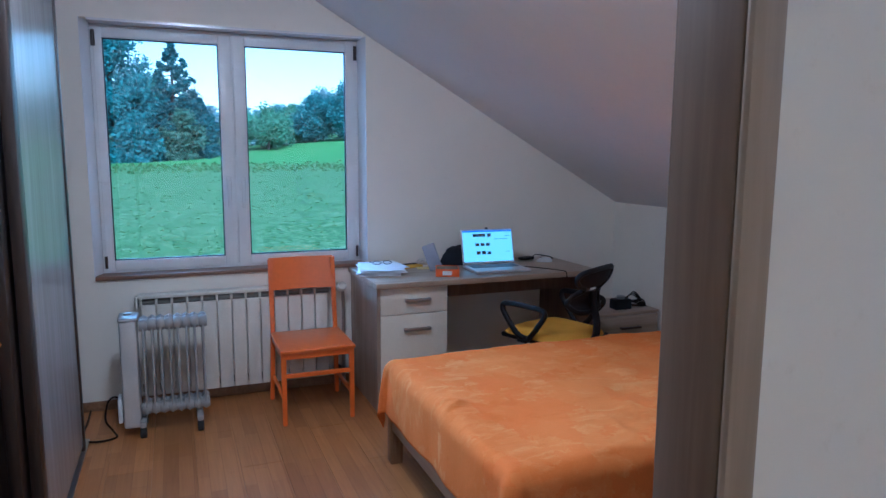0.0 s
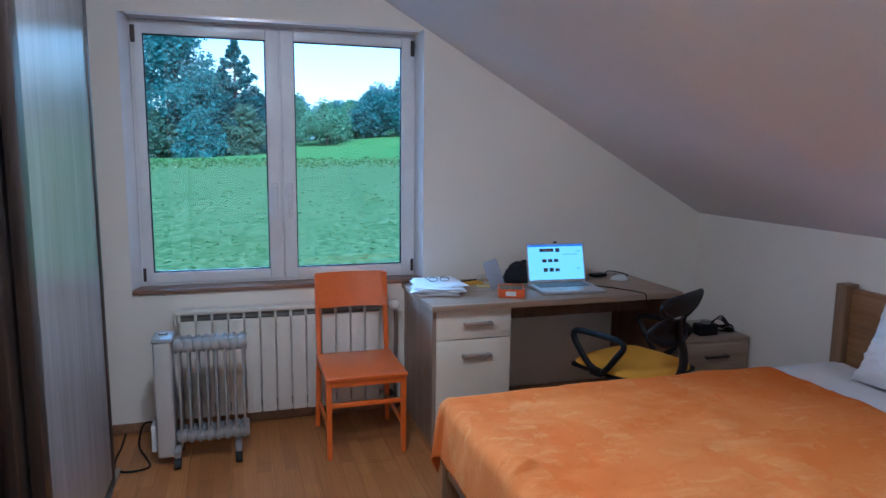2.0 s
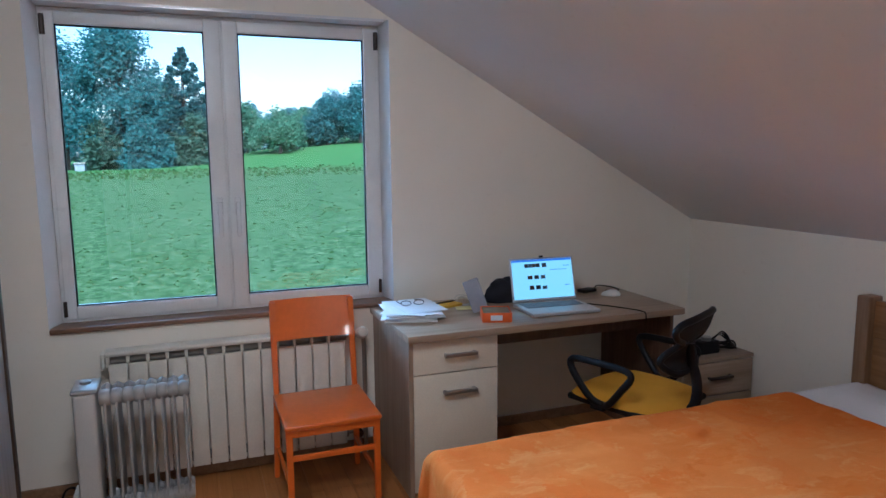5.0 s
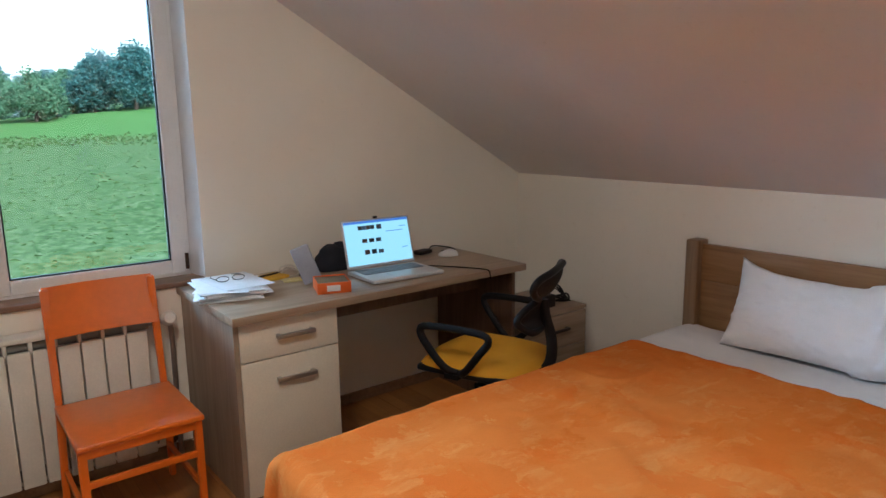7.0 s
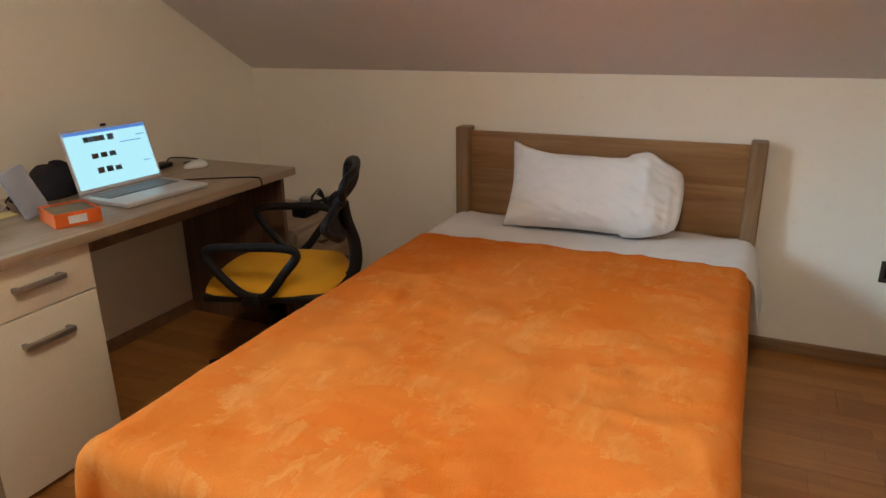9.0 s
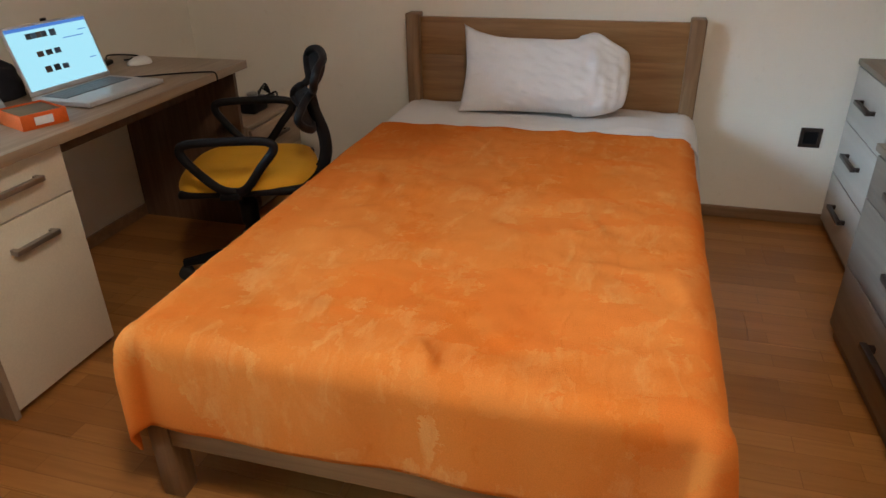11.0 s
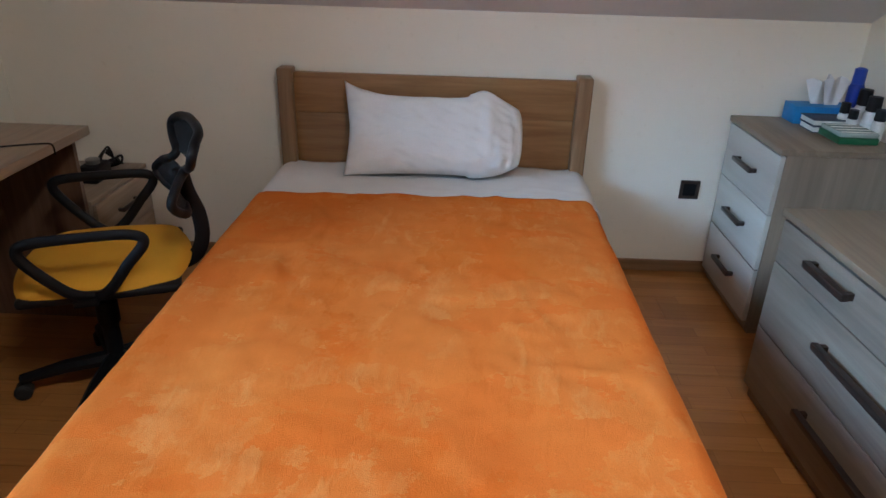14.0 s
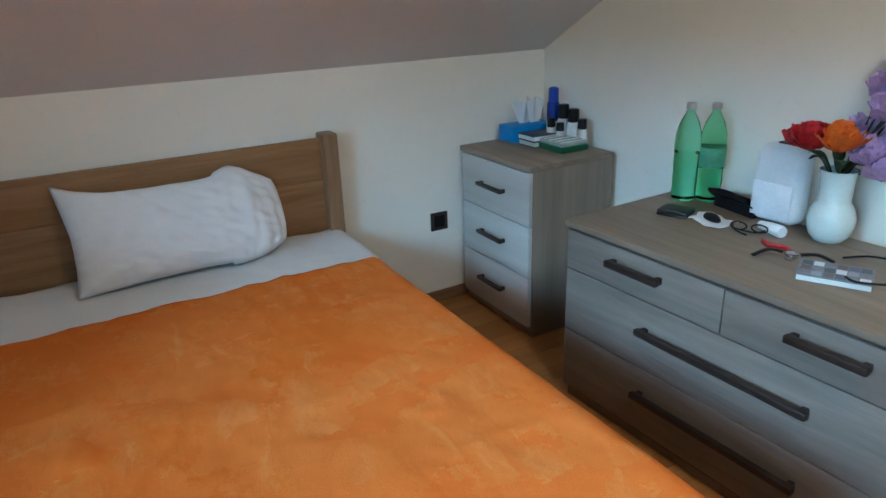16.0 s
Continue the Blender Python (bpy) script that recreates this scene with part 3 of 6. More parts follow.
part("bottom_track", block(WXF - 0.035, WY0 + 0.02, 0.0, WXF + 0.05, WY1 - 0.02, 0.012), STEEL, wr)


def hanging_cloth(name, x, y, z0, z1, w0, w1, mat, label):
    """A garment hung from a hook: gathered at the top, folded and ragged below."""
    def f(u, v):
        z = z1 + (z0 - z1) * u
        w = w0 + (w1 - w0) * math.sin(min(1, u * 1.35) * math.pi / 2)
        a = (v - 0.5) * w
        fold = 0.035 * math.sin(v * 17 + u * 3) * (0.3 + u) + 0.02 * math.sin(v * 7 - u * 5)
        low = 0.12 * math.sin(v * 5.0 + 1) * u * u
        return (x + fold + 0.05 * u, y + a * 1.0 + 0.03 * u * math.sin(u * 6), z + low)
    return single(name, sheet(26, 22, f, 0.006), mat, label, "clothes", (x, y, z0))


hanging_cloth("red_garment", -0.55, 2.375, 0.76, 1.34, 0.05, 0.22, plain("coral_cloth", (0.62, 0.075, 0.03), 0.9, vary=0.12, bump=0.5, fine=300), "coral red garment hanging in the open wardrobe")
hanging_cloth("orange_garment", -0.52, 2.30, 0.90, 1.20, 0.05, 0.19, plain("ochre_cloth", (0.55, 0.22, 0.04), 0.9, vary=0.2, bump=0.5, fine=300), "ochre orange garment hanging in the open wardrobe")
hanging_cloth("white_garment", -0.58, 2.44, 0.92, 1.15, 0.04, 0.12, LINEN, "white cloth hanging among the wardrobe clothes")

# ---- radiator ----
rad = thing("radiator", "cream aluminium panel radiator under the window", "radiator", (0.46, YN - 0.05, 0.07))
RX0, RX1, RN = -0.10, 0.955, 13
RYF = YN - 0.105
for i in range(RN):
    w = (RX1 - RX0) / RN
    x = RX0 + i * w
    b = block(x + 0.0025, RYF, 0.085, x + w - 0.0025, RYF + 0.02, 0.612, 0.005)
    block(x + 0.026, RYF + 0.02, 0.10, x + w - 0.026, RYF + 0.08, 0.596, 0.004, bm=b)
    block(x - 0.007, RYF + 0.006, 0.60, x + 0.007, RYF + 0.08, 0.648, 0.003, bm=b)
    part("section", b, RAD, rad)
b = block(RX0 - 0.012, RYF + 0.002, 0.646, RX1 + 0.004, RYF + 0.088, 0.668, 0.006, 3)
part("top_grille", b, RAD, rad, "continuous cream top rail")
part("end_cap", block(RX0 - 0.03, RYF + 0.02, 0.585, RX0 - 0.012, RYF + 0.075, 0.66, 0.008, 3), RAD, rad)
b = tube([(RX0 - 0.012, RYF + 0.05, 0.625), (RX1 + 0.012, RYF + 0.05, 0.625)], 0.022)
tube([(RX0 - 0.012, RYF + 0.05, 0.12), (RX1 + 0.012, RYF + 0.05, 0.12)], 0.022, bm=b)
part("header_pipe", b, RAD_SHADE, rad, "header pipe, gap shade put into its colour")
b = lathe([(0.012, 0), (0.026, 0.004), (0.03, 0.02), (0.03, 0.045), (0.022, 0.058), (0.006, 0.06)], (0, 0, 0))
bmesh.ops.transform(b, verts=b.verts, matrix=Matrix.Translation((1.040, RYF + 0.03, 0.635)) @ Matrix.Rotation(radians(70), 4, "X"))
part("valve", b, EDGE_WHITE, rad, "round white valve knob")
b = tube(curve_points([(0.96, RYF + 0.05, 0.625), (1.03, RYF + 0.05, 0.625), (1.06, RYF + 0.055, 0.59), (1.06, RYF + 0.055, 0.3), (1.06, RYF + 0.055, 0.0)]), 0.011)
tube(curve_points([(0.96, RYF + 0.05, 0.12), (1.01, RYF + 0.05, 0.12), (1.03, RYF + 0.055, 0.08), (1.03, RYF + 0.055, 0.0)]), 0.010, bm=b)
part("pipe", b, STEEL, rad, "metal feed pipe")
b = lathe([(0.012, 0), (0.02, 0.004), (0.022, 0.03), (0.014, 0.045)], (0, 0, 0), 14)
bmesh.ops.transform(b, verts=b.verts, matrix=Matrix.Translation((1.02, RYF + 0.045, 0.12)) @ Matrix.Rotation(radians(90), 4, "X"))
part("lower_valve", b, BRONZE, rad, "dark lower valve")

# ---- oil heater ----
oh = thing("oil_heater", "grey oil-filled column heater on castors", "heater", (0.03, 3.78, 0))
HYC = 3.765
b = block(-0.190, HYC - 0.078, 0.045, -0.108, HYC + 0.078, 0.612, 0.014, 3)
hb_ = part("control_box", b, plain("pale_grey_housing", (0.50, 0.48, 0.45), 0.4, vary=0.06), oh, "smooth pale control housing")
part("top_cap", block(-0.194, HYC - 0.082, 0.608, -0.098, HYC + 0.082, 0.628, 0.009, 3), HEAT, hb_, "grey cap")
part("dial", lathe([(0.02, 0), (0.022, 0.010), (0.01, 0.013)], (-0.150, HYC + 0.02, 0.626)), HEAT, hb_, "grey dial")
part("grip", block(-0.216, HYC - 0.05, 0.07, -0.194, HYC + 0.05, 0.20, 0.006), PVC, hb_, "white cord holder")
for i in range(8):
    x = -0.078 + i * 0.0415
    b = block(x - 0.006, HYC - 0.072, 0.105, x + 0.006, HYC + 0.072, 0.585, 0.005, 2)
    for z, rr in ((0.580, 0.034), (0.135, 0.032)):
        tube([(x - 0.0206, HYC - 0.042, z), (x - 0.015, HYC - 0.042, z), (x, HYC - 0.042, z), (x + 0.015, HYC - 0.042, z), (x + 0.0206, HYC - 0.042, z)], [rr * 0.80, rr * 0.94, rr, rr * 0.94, rr * 0.80], 18, bm=b)
        tube([(x - 0.0206, HYC + 0.042, z), (x, HYC + 0.042, z), (x + 0.0206, HYC + 0.042, z)], [rr * 0.62, rr, rr * 0.62], 12, bm=b)
    part("fin", b, HEAT, oh)
for x in (-0.098, 0.18):
    b = block(x - 0.016, HYC - 0.125, 0.060, x + 0.016, HYC + 0.125, 0.088, 0.006)
    block(x - 0.010, HYC - 0.02, 0.085, x + 0.010, HYC + 0.02, 0.145, 0.004, bm=b)
    ft = part("foot", b, HEAT, oh, "pressed metal foot")
    for s in (-1, 1):
        y = HYC + s * 0.105
        part("caster", tube([(x - 0.016, y, 0.028), (x - 0.012, y, 0.028), (x + 0.012, y, 0.028), (x + 0.016, y, 0.028)], [0.022, 0.028, 0.028, 0.022], 16), RUBBER, ft, "black castor wheel")
        part("caster_stem", block(x - 0.008, y - 0.008, 0.045, x + 0.008, y + 0.008, 0.08, 0.002), HEAT, ft)
b = tube(curve_points([(-0.20, HYC + 0.06, 0.14), (-0.235, HYC + 0.09, 0.17), (-0.275, HYC + 0.11, 0.14), (-0.29, HYC + 0.09, 0.05), (-0.25, HYC + 0.03, 0.006), (-0.23, HYC - 0.06, 0.006), (-0.30, HYC - 0.09, 0.006), (-0.37, HYC - 0.06, 0.006), (-0.395, HYC + 0.05, 0.006), (-0.39, HYC + 0.2, 0.006), (-0.385, HYC + 0.32, 0.03)]), 0.005, 8)
part("power_cord", b, BLACK, oh, "black mains lead")

# ---- orange chair ----
ch = thing("wooden_chair", "glossy orange painted wooden chair by the radiator", "chair", (0.79, 3.76, 0))
XA, XB, YF, YB = 0.605, 0.975, 3.56, 3.965


def leg(p0, p1, w=0.014, d=0.014):
    b = bmesh.new()
    lo = [b.verts.new((p0[0] + a * w * 0.85, p0[1] + c * d * 0.85, p0[2])) for a, c in ((-1, -1), (1, -1), (1, 1), (-1, 1))]
    hi = [b.verts.new((p1[0] + a * w, p1[1] + c * d, p1[2])) for a, c in ((-1, -1), (1, -1), (1, 1), (-1, 1))]
    b.faces.new(lo[::-1]), b.faces.new(hi)
    for i in range(4):
        b.faces.new((lo[i], lo[(i + 1) % 4], hi[(i + 1) % 4], hi[i]))
    bmesh.ops.bevel(b, geom=b.edges, offset=0.004, segments=2, affect="EDGES")
    return b


for x in (XA, XB):
    part("leg", leg((x, YF, 0), (x, YF + 0.006, 0.402)), ORANGE, ch, "square front leg")
for x, s in ((XA, -1), (XB, 1)):
    b = leg((x + s * 0.01, YB + 0.03, 0), (x, YB, 0.41))
    merge(b, leg((x, YB, 0.40), (x - s * 0.002, YB + 0.055, 0.845)))
    part("leg", b, ORANGE, ch, "back leg running up as backrest post")


b = block(XA - 0.018, YF - 0.025, 0.402, XB + 0.018, YB - 0.008, 0.422, 0.006, 3)
part("seat", b, ORANGE, ch, "flat orange seat board")
b = sheet(12, 6, lambda u, v: (XA - 0.004 + (XB - XA + 0.008) * u, YB + 0.010 + 0.050 * v + 0.02 * math.sin(u * math.pi), 0.665 + 0.185 * v), 0.012)
part("backrest", b, ORANGE, ch, "curved glossy orange back panel")
for x in (XA, XB):
    part("stretcher", block(x - 0.008, YF, 0.135, x + 0.008, YB + 0.02, 0.158, 0.003), ORANGE, ch)
    part("apron", block(x - 0.008, YF, 0.365, x + 0.008, YB, 0.403, 0.003), ORANGE, ch)
part("stretcher", block(XA, YF - 0.006, 0.262, XB, YF + 0.010, 0.286, 0.003), ORANGE, ch)
part("apron", block(XA, YF - 0.006, 0.365, XB, YF + 0.010, 0.403, 0.003), ORANGE, ch)
part("apron", block(XA, YB - 0.008, 0.365, XB, YB + 0.008, 0.403, 0.003), ORANGE, ch)

# ---- desk ----
DX, DXR, DYF, DYB, DT = 1.115, 2.553, 3.52, 4.175, 0.75


def bar_handle(name, p0, p1, out, mat, parent, r=0.006, post=0.026, label=""):
    """A square bar on two posts; out: the way it stands off the front."""
    p0, p1, o = Vector(p0), Vector(p1), Vector(out)
    b = bmesh.new()
    lo = [min(p0[i], p1[i]) - r for i in range(3)]
    hi = [max(p0[i], p1[i]) + r for i in range(3)]
    sh = o * post
    block(lo[0] + sh[0], lo[1] + sh[1], lo[2] + sh[2], hi[0] + sh[0], hi[1] + sh[1], hi[2] + sh[2], 0.002, bm=b)
    for q in (p0.lerp(p1, 0.015), p0.lerp(p1, 0.985)):
        e = q + o * post
        block(min(q[0], e[0]) - r * 0.8, min(q[1], e[1]), q[2] - r * 0.95, max(q[0], e[0]) + r * 0.8, max(q[1], e[1]), q[2] + r * 0.95, bm=b)
    return part(name, b, mat, parent, label)


desk = thing("desk", "light oak writing desk with cream drawer pedestal", "desk", (1.83, 3.85, 0))
part("desktop", block(DX - 0.005, DYF, DT - 0.032, DXR, DYB, DT, 0.002), OAK_X, desk, "light oak top")
CX0, CX1, CYF = 1.125, 1.545, 3.575
part("side_panel", block(CX0 - 0.002, CYF - 0.015, 0.0, CX0 + 0.018, DYB - 0.02, DT - 0.032), OAK, desk, "oak side panel")
part("side_panel", block(CX1 - 0.016, CYF + 0.002, 0.0, CX1, DYB - 0.02, DT - 0.032), SHADED_PANEL, desk)
part("body", block(CX0 + 0.018, CYF + 0.006, 0.03, CX1 - 0.016, DYB - 0.03, DT - 0.036), EDGE_WHITE, desk)
drw = part("drawer", block(CX0 + 0.020, CYF - 0.014, 0.562, CX1, CYF + 0.003, DT - 0.038, 0.001), CREAM, desk, "cream drawer front")
bar_handle("handle", (1.29, CYF - 0.014, 0.642), (1.43, CYF - 0.014, 0.642), (0, -1, 0), STEEL, drw, 0.008, 0.022, "brushed steel bar handle")
dr2 = part("door", block(CX0 + 0.020, CYF - 0.014, 0.022, CX1, CYF + 0.003, 0.557, 0.001), CREAM, desk, "cream cupboard door")
bar_handle("handle", (1.285, CYF - 0.014, 0.474), (1.428, CYF - 0.014, 0.474), (0, -1, 0), STEEL, dr2, 0.008, 0.022, "brushed steel bar handle")
part("side_panel", block(2.497, 3.56, 0.0, 2.517, DYB - 0.02, DT - 0.032), SHADED_PANEL, desk, "end panel with shade in its wood colour")
part("rail", block(CX1, 3.76, 0.60, 2.497, 3.778, DT - 0.032), SHADED_PANEL, desk, "stiffening rail darkened for shade")

# ---- nightstand ----
ns = thing("nightstand", "oak nightstand in the corner beside the desk", "nightstand", (2.86, 3.8, 0))
part("body", block(2.625, 3.615, 0.03, 3.095, 4.02, 0.418, 0.002), OAK, ns)
part("top", block(2.615, 3.605, 0.418, 3.10, 4.03, 0.436, 0.002), OAK_X, ns)
part("plinth", block(2.645, 3.64, 0.0, 3.08, 4.0, 0.03), SHADED_PANEL, ns)
nd = part("drawer", block(2.632, 3.598, 0.235, 3.088, 3.614, 0.412, 0.001), OAK_X, ns, "oak drawer front")
bar_handle("handle", (2.79, 3.598, 0.335), (2.93, 3.598, 0.335), (0, -1, 0), BRONZE, nd, 0.007, 0.022, "dark bar handle")
nd = part("drawer", block(2.632, 3.598, 0.04, 3.088, 3.614, 0.23, 0.001), OAK_X, ns, "oak drawer front")
bar_handle("handle", (2.79, 3.598, 0.15), (2.93, 3.598, 0.15), (0, -1, 0), BRONZE, nd, 0.007, 0.022, "dark bar handle")

# ---- bed ----
bed = thing("bed", "brown wooden bed frame with panelled headboard", "bed", (2.0, 2.32, 0))
BY0, BY1, BX0 = 1.683, 2.971, 1.0
HBX = 3.075
for y0, y1 in ((BY0, BY0 + 0.062), (BY1 - 0.062, BY1)):
    part("post", block(HBX - 0.055, y0, 0, HBX + 0.03, y1, 0.885, 0.008, 3), BEDPOST, bed, "square headboard post")
part("headboard_panel", block(HBX - 0.015, BY0 + 0.058, 0.70, HBX + 0.015, BY1 - 0.058, 0.865, 0.0015), BEDWOOD, bed, "upper headboard plank")
part("headboard_panel", block(HBX - 0.013, BY0 + 0.058, 0.30, HBX + 0.013, BY1 - 0.058, 0.699, 0.0015), BEDWOOD, bed, "lower headboard plank")
part("side_rail", block(BX0 + 0.02, BY0 + 0.012, 0.17, HBX - 0.05, BY0 + 0.04, 0.31, 0.004), BEDWOOD, bed)
part("side_rail", block(BX0 + 0.02, BY1 - 0.04, 0.17, HBX - 0.05, BY1 - 0.012, 0.31, 0.004), BEDWOOD, bed)
part("foot_rail", block(BX0 + 0.005, BY0 + 0.05, 0.17, BX0 + 0.035, BY1 - 0.05, 0.31, 0.004), BEDWOOD, bed)
for y0 in (BY0 + 0.003, BY1 - 0.063):
    part("leg", block(BX0, y0, 0, BX0 + 0.06, y0 + 0.06, 0.33, 0.005), BEDPOST, bed, "square foot leg")
for i in range(9):
    x = 1.15 + i * 0.22
    part("slat", block(x, BY0 + 0.03, 0.285, x + 0.07, BY1 - 0.03, 0.30), EDGE_WHITE, bed)

mx0, mx1, my0, my1, mz = BX0 + 0.03, HBX - 0.02, BY0 + 0.045, BY1 - 0.045, 0.485
b = block(mx0, my0, 0.30, mx1, my1, mz, 0.05, 5)
for v in b.verts:
    v.co.z += 0.004 * noise.noise(v.co * 6)
single("mattress", b, LINEN, "mattress in a white fitted sheet", "mattress", (2.0, 2.32, 0.30))


def drape(x0, x1, y0, y1, top, foot, side, flare, wob, seed):
    """Cloth over the mattress: flat on top, rounded over the edges and hanging at the foot and both sides."""
    r = 0.06

    def f(u, v):
        s = -foot + (x1 - x0 + foot) * u
        w = -side + (y1 - y0 + 2 * side) * v
        du = max(0.0, -s)
        dv = max(0.0, -w, w - (y1 - y0))
        sy = -1 if w < 0 else 1
        d = math.hypot(du, dv) if (du and dv) else du + dv

        def fall(t):
            if t < r * math.pi / 2:
                a = t / r
                return r * math.sin(a), r * (1 - math.cos(a))
            e = t - r * math.pi / 2
            return r + 0.05 * e, r + e
        out, down = fall(d)
        nx, ny = (du / d, dv / d) if d else (0, 0)
        corner = min(du, dv)
        x = x0 + max(0.0, s) - nx * out
        y = y0 + min(max(w, 0.0), y1 - y0) + sy * ny * out
        p = Vector((x, y, top - down))
        q = Vector((x * 1.0, y * 1.0, seed))
        flat = 1 if d < 0.02 else 0
        p.z += (0.011 * noise.noise(q * 3.1) + 0.006 * noise.noise(q * 8) + 0.0032 * noise.noise(q * 19)) * (1 if flat else 0.4) * wob
        ridge = max(0.0, 0.16 - abs(noise.noise(Vector((x * 2.2 + 0.5 * noise.noise(q * 5), y * 3.4, seed + 3))))) / 0.16
        p.z += 0.014 * ridge ** 2 * max(0.0, noise.noise(q * 2.0 + Vector((7, 2, 1))) + 0.25) * wob * max(0.0, 1 - d / 0.1)
        k = min(1, d / 0.15)
        along = (y if du >= dv else x)
        ripple = 0.014 * noise.noise(Vector((along * 6, seed, d * 2))) * k * wob
        p.x -= nx * (ripple + 0.5 * corner * math.exp(-(corner / 0.17) ** 2))
        p.y += sy * ny * flare * max(0.0, d - 0.05)
        p.y += sy * ny * (ripple + 0.5 * corner * math.exp(-(corner / 0.17) ** 2))
        return p
    return f


b = sheet(150, 130, drape(BX0 + 0.05, 2.63, BY0 + 0.070, BY1 - 0.044, 0.506, 0.285, 0.25, 0.0, 1.0, 4.0), 0.009)
single("blanket", b, FLEECE, "orange fleece blanket spread over the bed", "blanket", (1.9, 2.32, 0.48), angle=180)
b = sheet(30, 70, drape(2.605, mx1 - 0.01, BY0 + 0.052, BY1 - 0.048, 0.496, 0.0, 0.22, 0.14, 0.8, 9.0), 0.004)
single("bed_sheet", b, LINEN, "white bed sheet turned out past the blanket", "bed sheet", (2.85, 2.32, 0.48), angle=180)


def pillow():
    """A plump pillow in a white case, pointed at one side, gathered at the case's open end."""
    b = bmesh.new()
    L, H = 0.352, 0.172
    n, k = 72, 36
    for s in (1, -1):
        g = []
        for i in range(n + 1):
            row = []
            for j in range(k + 1):
                u, v = i / n * 2 - 1, j / k * 2 - 1
                edge = max(0.0, 1 - abs(u) ** 3.2) ** 0.5 * max(0.0, 1 - abs(v) ** 3.0) ** 0.5
                t = 0.08 * edge * (1 + 0.25 * u) - 0.005 * math.exp(-((u - 0.50 - 0.05 * v) / 0.05) ** 2) + 0.008 * math.exp(-((u - 0.64) / 0.09) ** 2) * edge
                pin = 1 - 0.10 * (1 - abs(u) ** 2) * abs(v) ** 2 if u < 0.4 else 1 - 0.06 * (1 - abs(u)) * abs(v)
                rnd = 1 - 0.32 * max(0, u - 0.45) ** 2 / 0.3 * abs(v) ** 1.5
                x = L * u * (1 - 0.05 * (1 - v * v) * (u < 0) + (0.03 if u < -0.8 else 0)) - (0.02 * max(0, u) * abs(v) ** 2)
                z = H * v * pin * rnd
                p = Vector((x, 0, z))
                w = 0.010 * noise.noise(Vector((u * 4, v * 3, s * 2))) + 0.046 * max(0, u - 0.22) * (0.45 - 0.55 * v) * noise.noise(Vector((u * 17 + 3 * v * (u - 0.5) + 0.7 * noise.noise(Vector((v * 3, 0, 7))), v * 1.0, s))) + 0.012 * max(0, -u - 0.1) * noise.noise(Vector((u * 6 - v * 9, v * 5, s * 3))) + 0.010 * noise.noise(Vector((u * 8 + v * 4, v * 6, s * 5)))
                p.y = s * (t + (w if edge > 0.05 else 0))
                tip = max(0.0, -u - 0.55) / 0.45 * max(0.0, v - 0.2) / 0.8
                p.z += 0.040 * tip * tip
                p.x -= 0.012 * tip
                p.z += 0.026 * math.exp(-((u - 0.60) / 0.17) ** 2) * max(0.0, v) ** 2
                row.append(b.verts.new(p))
            g.append(row)
        for i in range(n):
            for j in range(k):
                b.faces.new((g[i][j], g[i + 1][j], g[i + 1][j + 1], g[i][j + 1]))
    bmesh.ops.remove_doubles(b, verts=b.verts, dist=0.0015)
    return b


pm = Matrix.Translation((2.915, 2.315, 0.657)) @ Matrix.Rotation(radians(-90), 4, "Z") @ Matrix.Rotation(radians(-27), 4, "X")
single("pillow", pillow(), LINEN, "white pillow leaning against the wooden headboard", "pillow", pm, angle=180)

# ---- office chair ----
oc = thing("office_chair", "yellow swivel office chair with black mesh back and loop arms", "office chair", pose(2.090, 3.312, 0, 0, 0, 20.5), local=True)


def cushion(u, v):
    a, c = u * 2 - 1, v * 2 - 1
    k = 1 - 0.10 * (a * a * c * c)
    x = 0.235 * a * k * (1 - 0.08 * max(0, -c))
    y = -0.03 + 0.225 * c * k + 0.02 * (1 - a * a) * (1 if c > 0 else -1) * abs(c)
    e = max(0, 1 - abs(a) ** 5) ** 0.5 * max(0, 1 - abs(c) ** 5) ** 0.5
    return (x, y, 0.452 + 0.045 * e - 0.010 * (1 - a * a) * (1 - c * c) - 0.018 * max(0, c - 0.6) / 0.4 * e)


part("seat", sheet(24, 24, cushion, 0.0), YELLOW, oc, "yellow cloth seat pad", angle=180)
part("seat_pan", block(-0.225, -0.245, 0.425, 0.225, 0.185, 0.454, 0.012, 3), BLACK, oc, "black seat shell")
part("mechanism", block(-0.07, -0.16, 0.388, 0.07, 0.08, 0.428, 0.01), BLACK, oc)
part("lever", tube(curve_points([(0.05, 0.02, 0.415), (0.18, 0.03, 0.405), (0.25, 0.03, 0.40)]), 0.006), BLACK, oc)
part("gas_column", lathe([(0.026, 0.08), (0.026, 0.24), (0.034, 0.24), (0.034, 0.32), (0.022, 0.32), (0.022, 0.42)], (0, 0, 0)), BLACK, oc)
for i in range(5):
    a = radians(18 + 72 * i)
    c, s = math.cos(a), math.sin(a)
    lg = part("base_arm", tube([(0.02 * c, 0.02 * s, 0.105), (0.15 * c, 0.15 * s, 0.095), (0.285 * c, 0.285 * s, 0.07)], [0.028, 0.024, 0.017], 8), BLACK, oc)
    t = Vector((-s, c, 0))
    q = Vector((0.285 * c, 0.285 * s, 0.027))
    part("castor", tube([q - t * 0.024, q - t * 0.018, q - t * 0.004, q + t * 0.004, q + t * 0.018, q + t * 0.024], [0.02, 0.027, 0.027, 0.027, 0.027, 0.02], 14), RUBBER, lg)
    part("castor_stem", tube([q, q + Vector((0, 0, 0.05))], 0.007, 8), BLACK, lg)
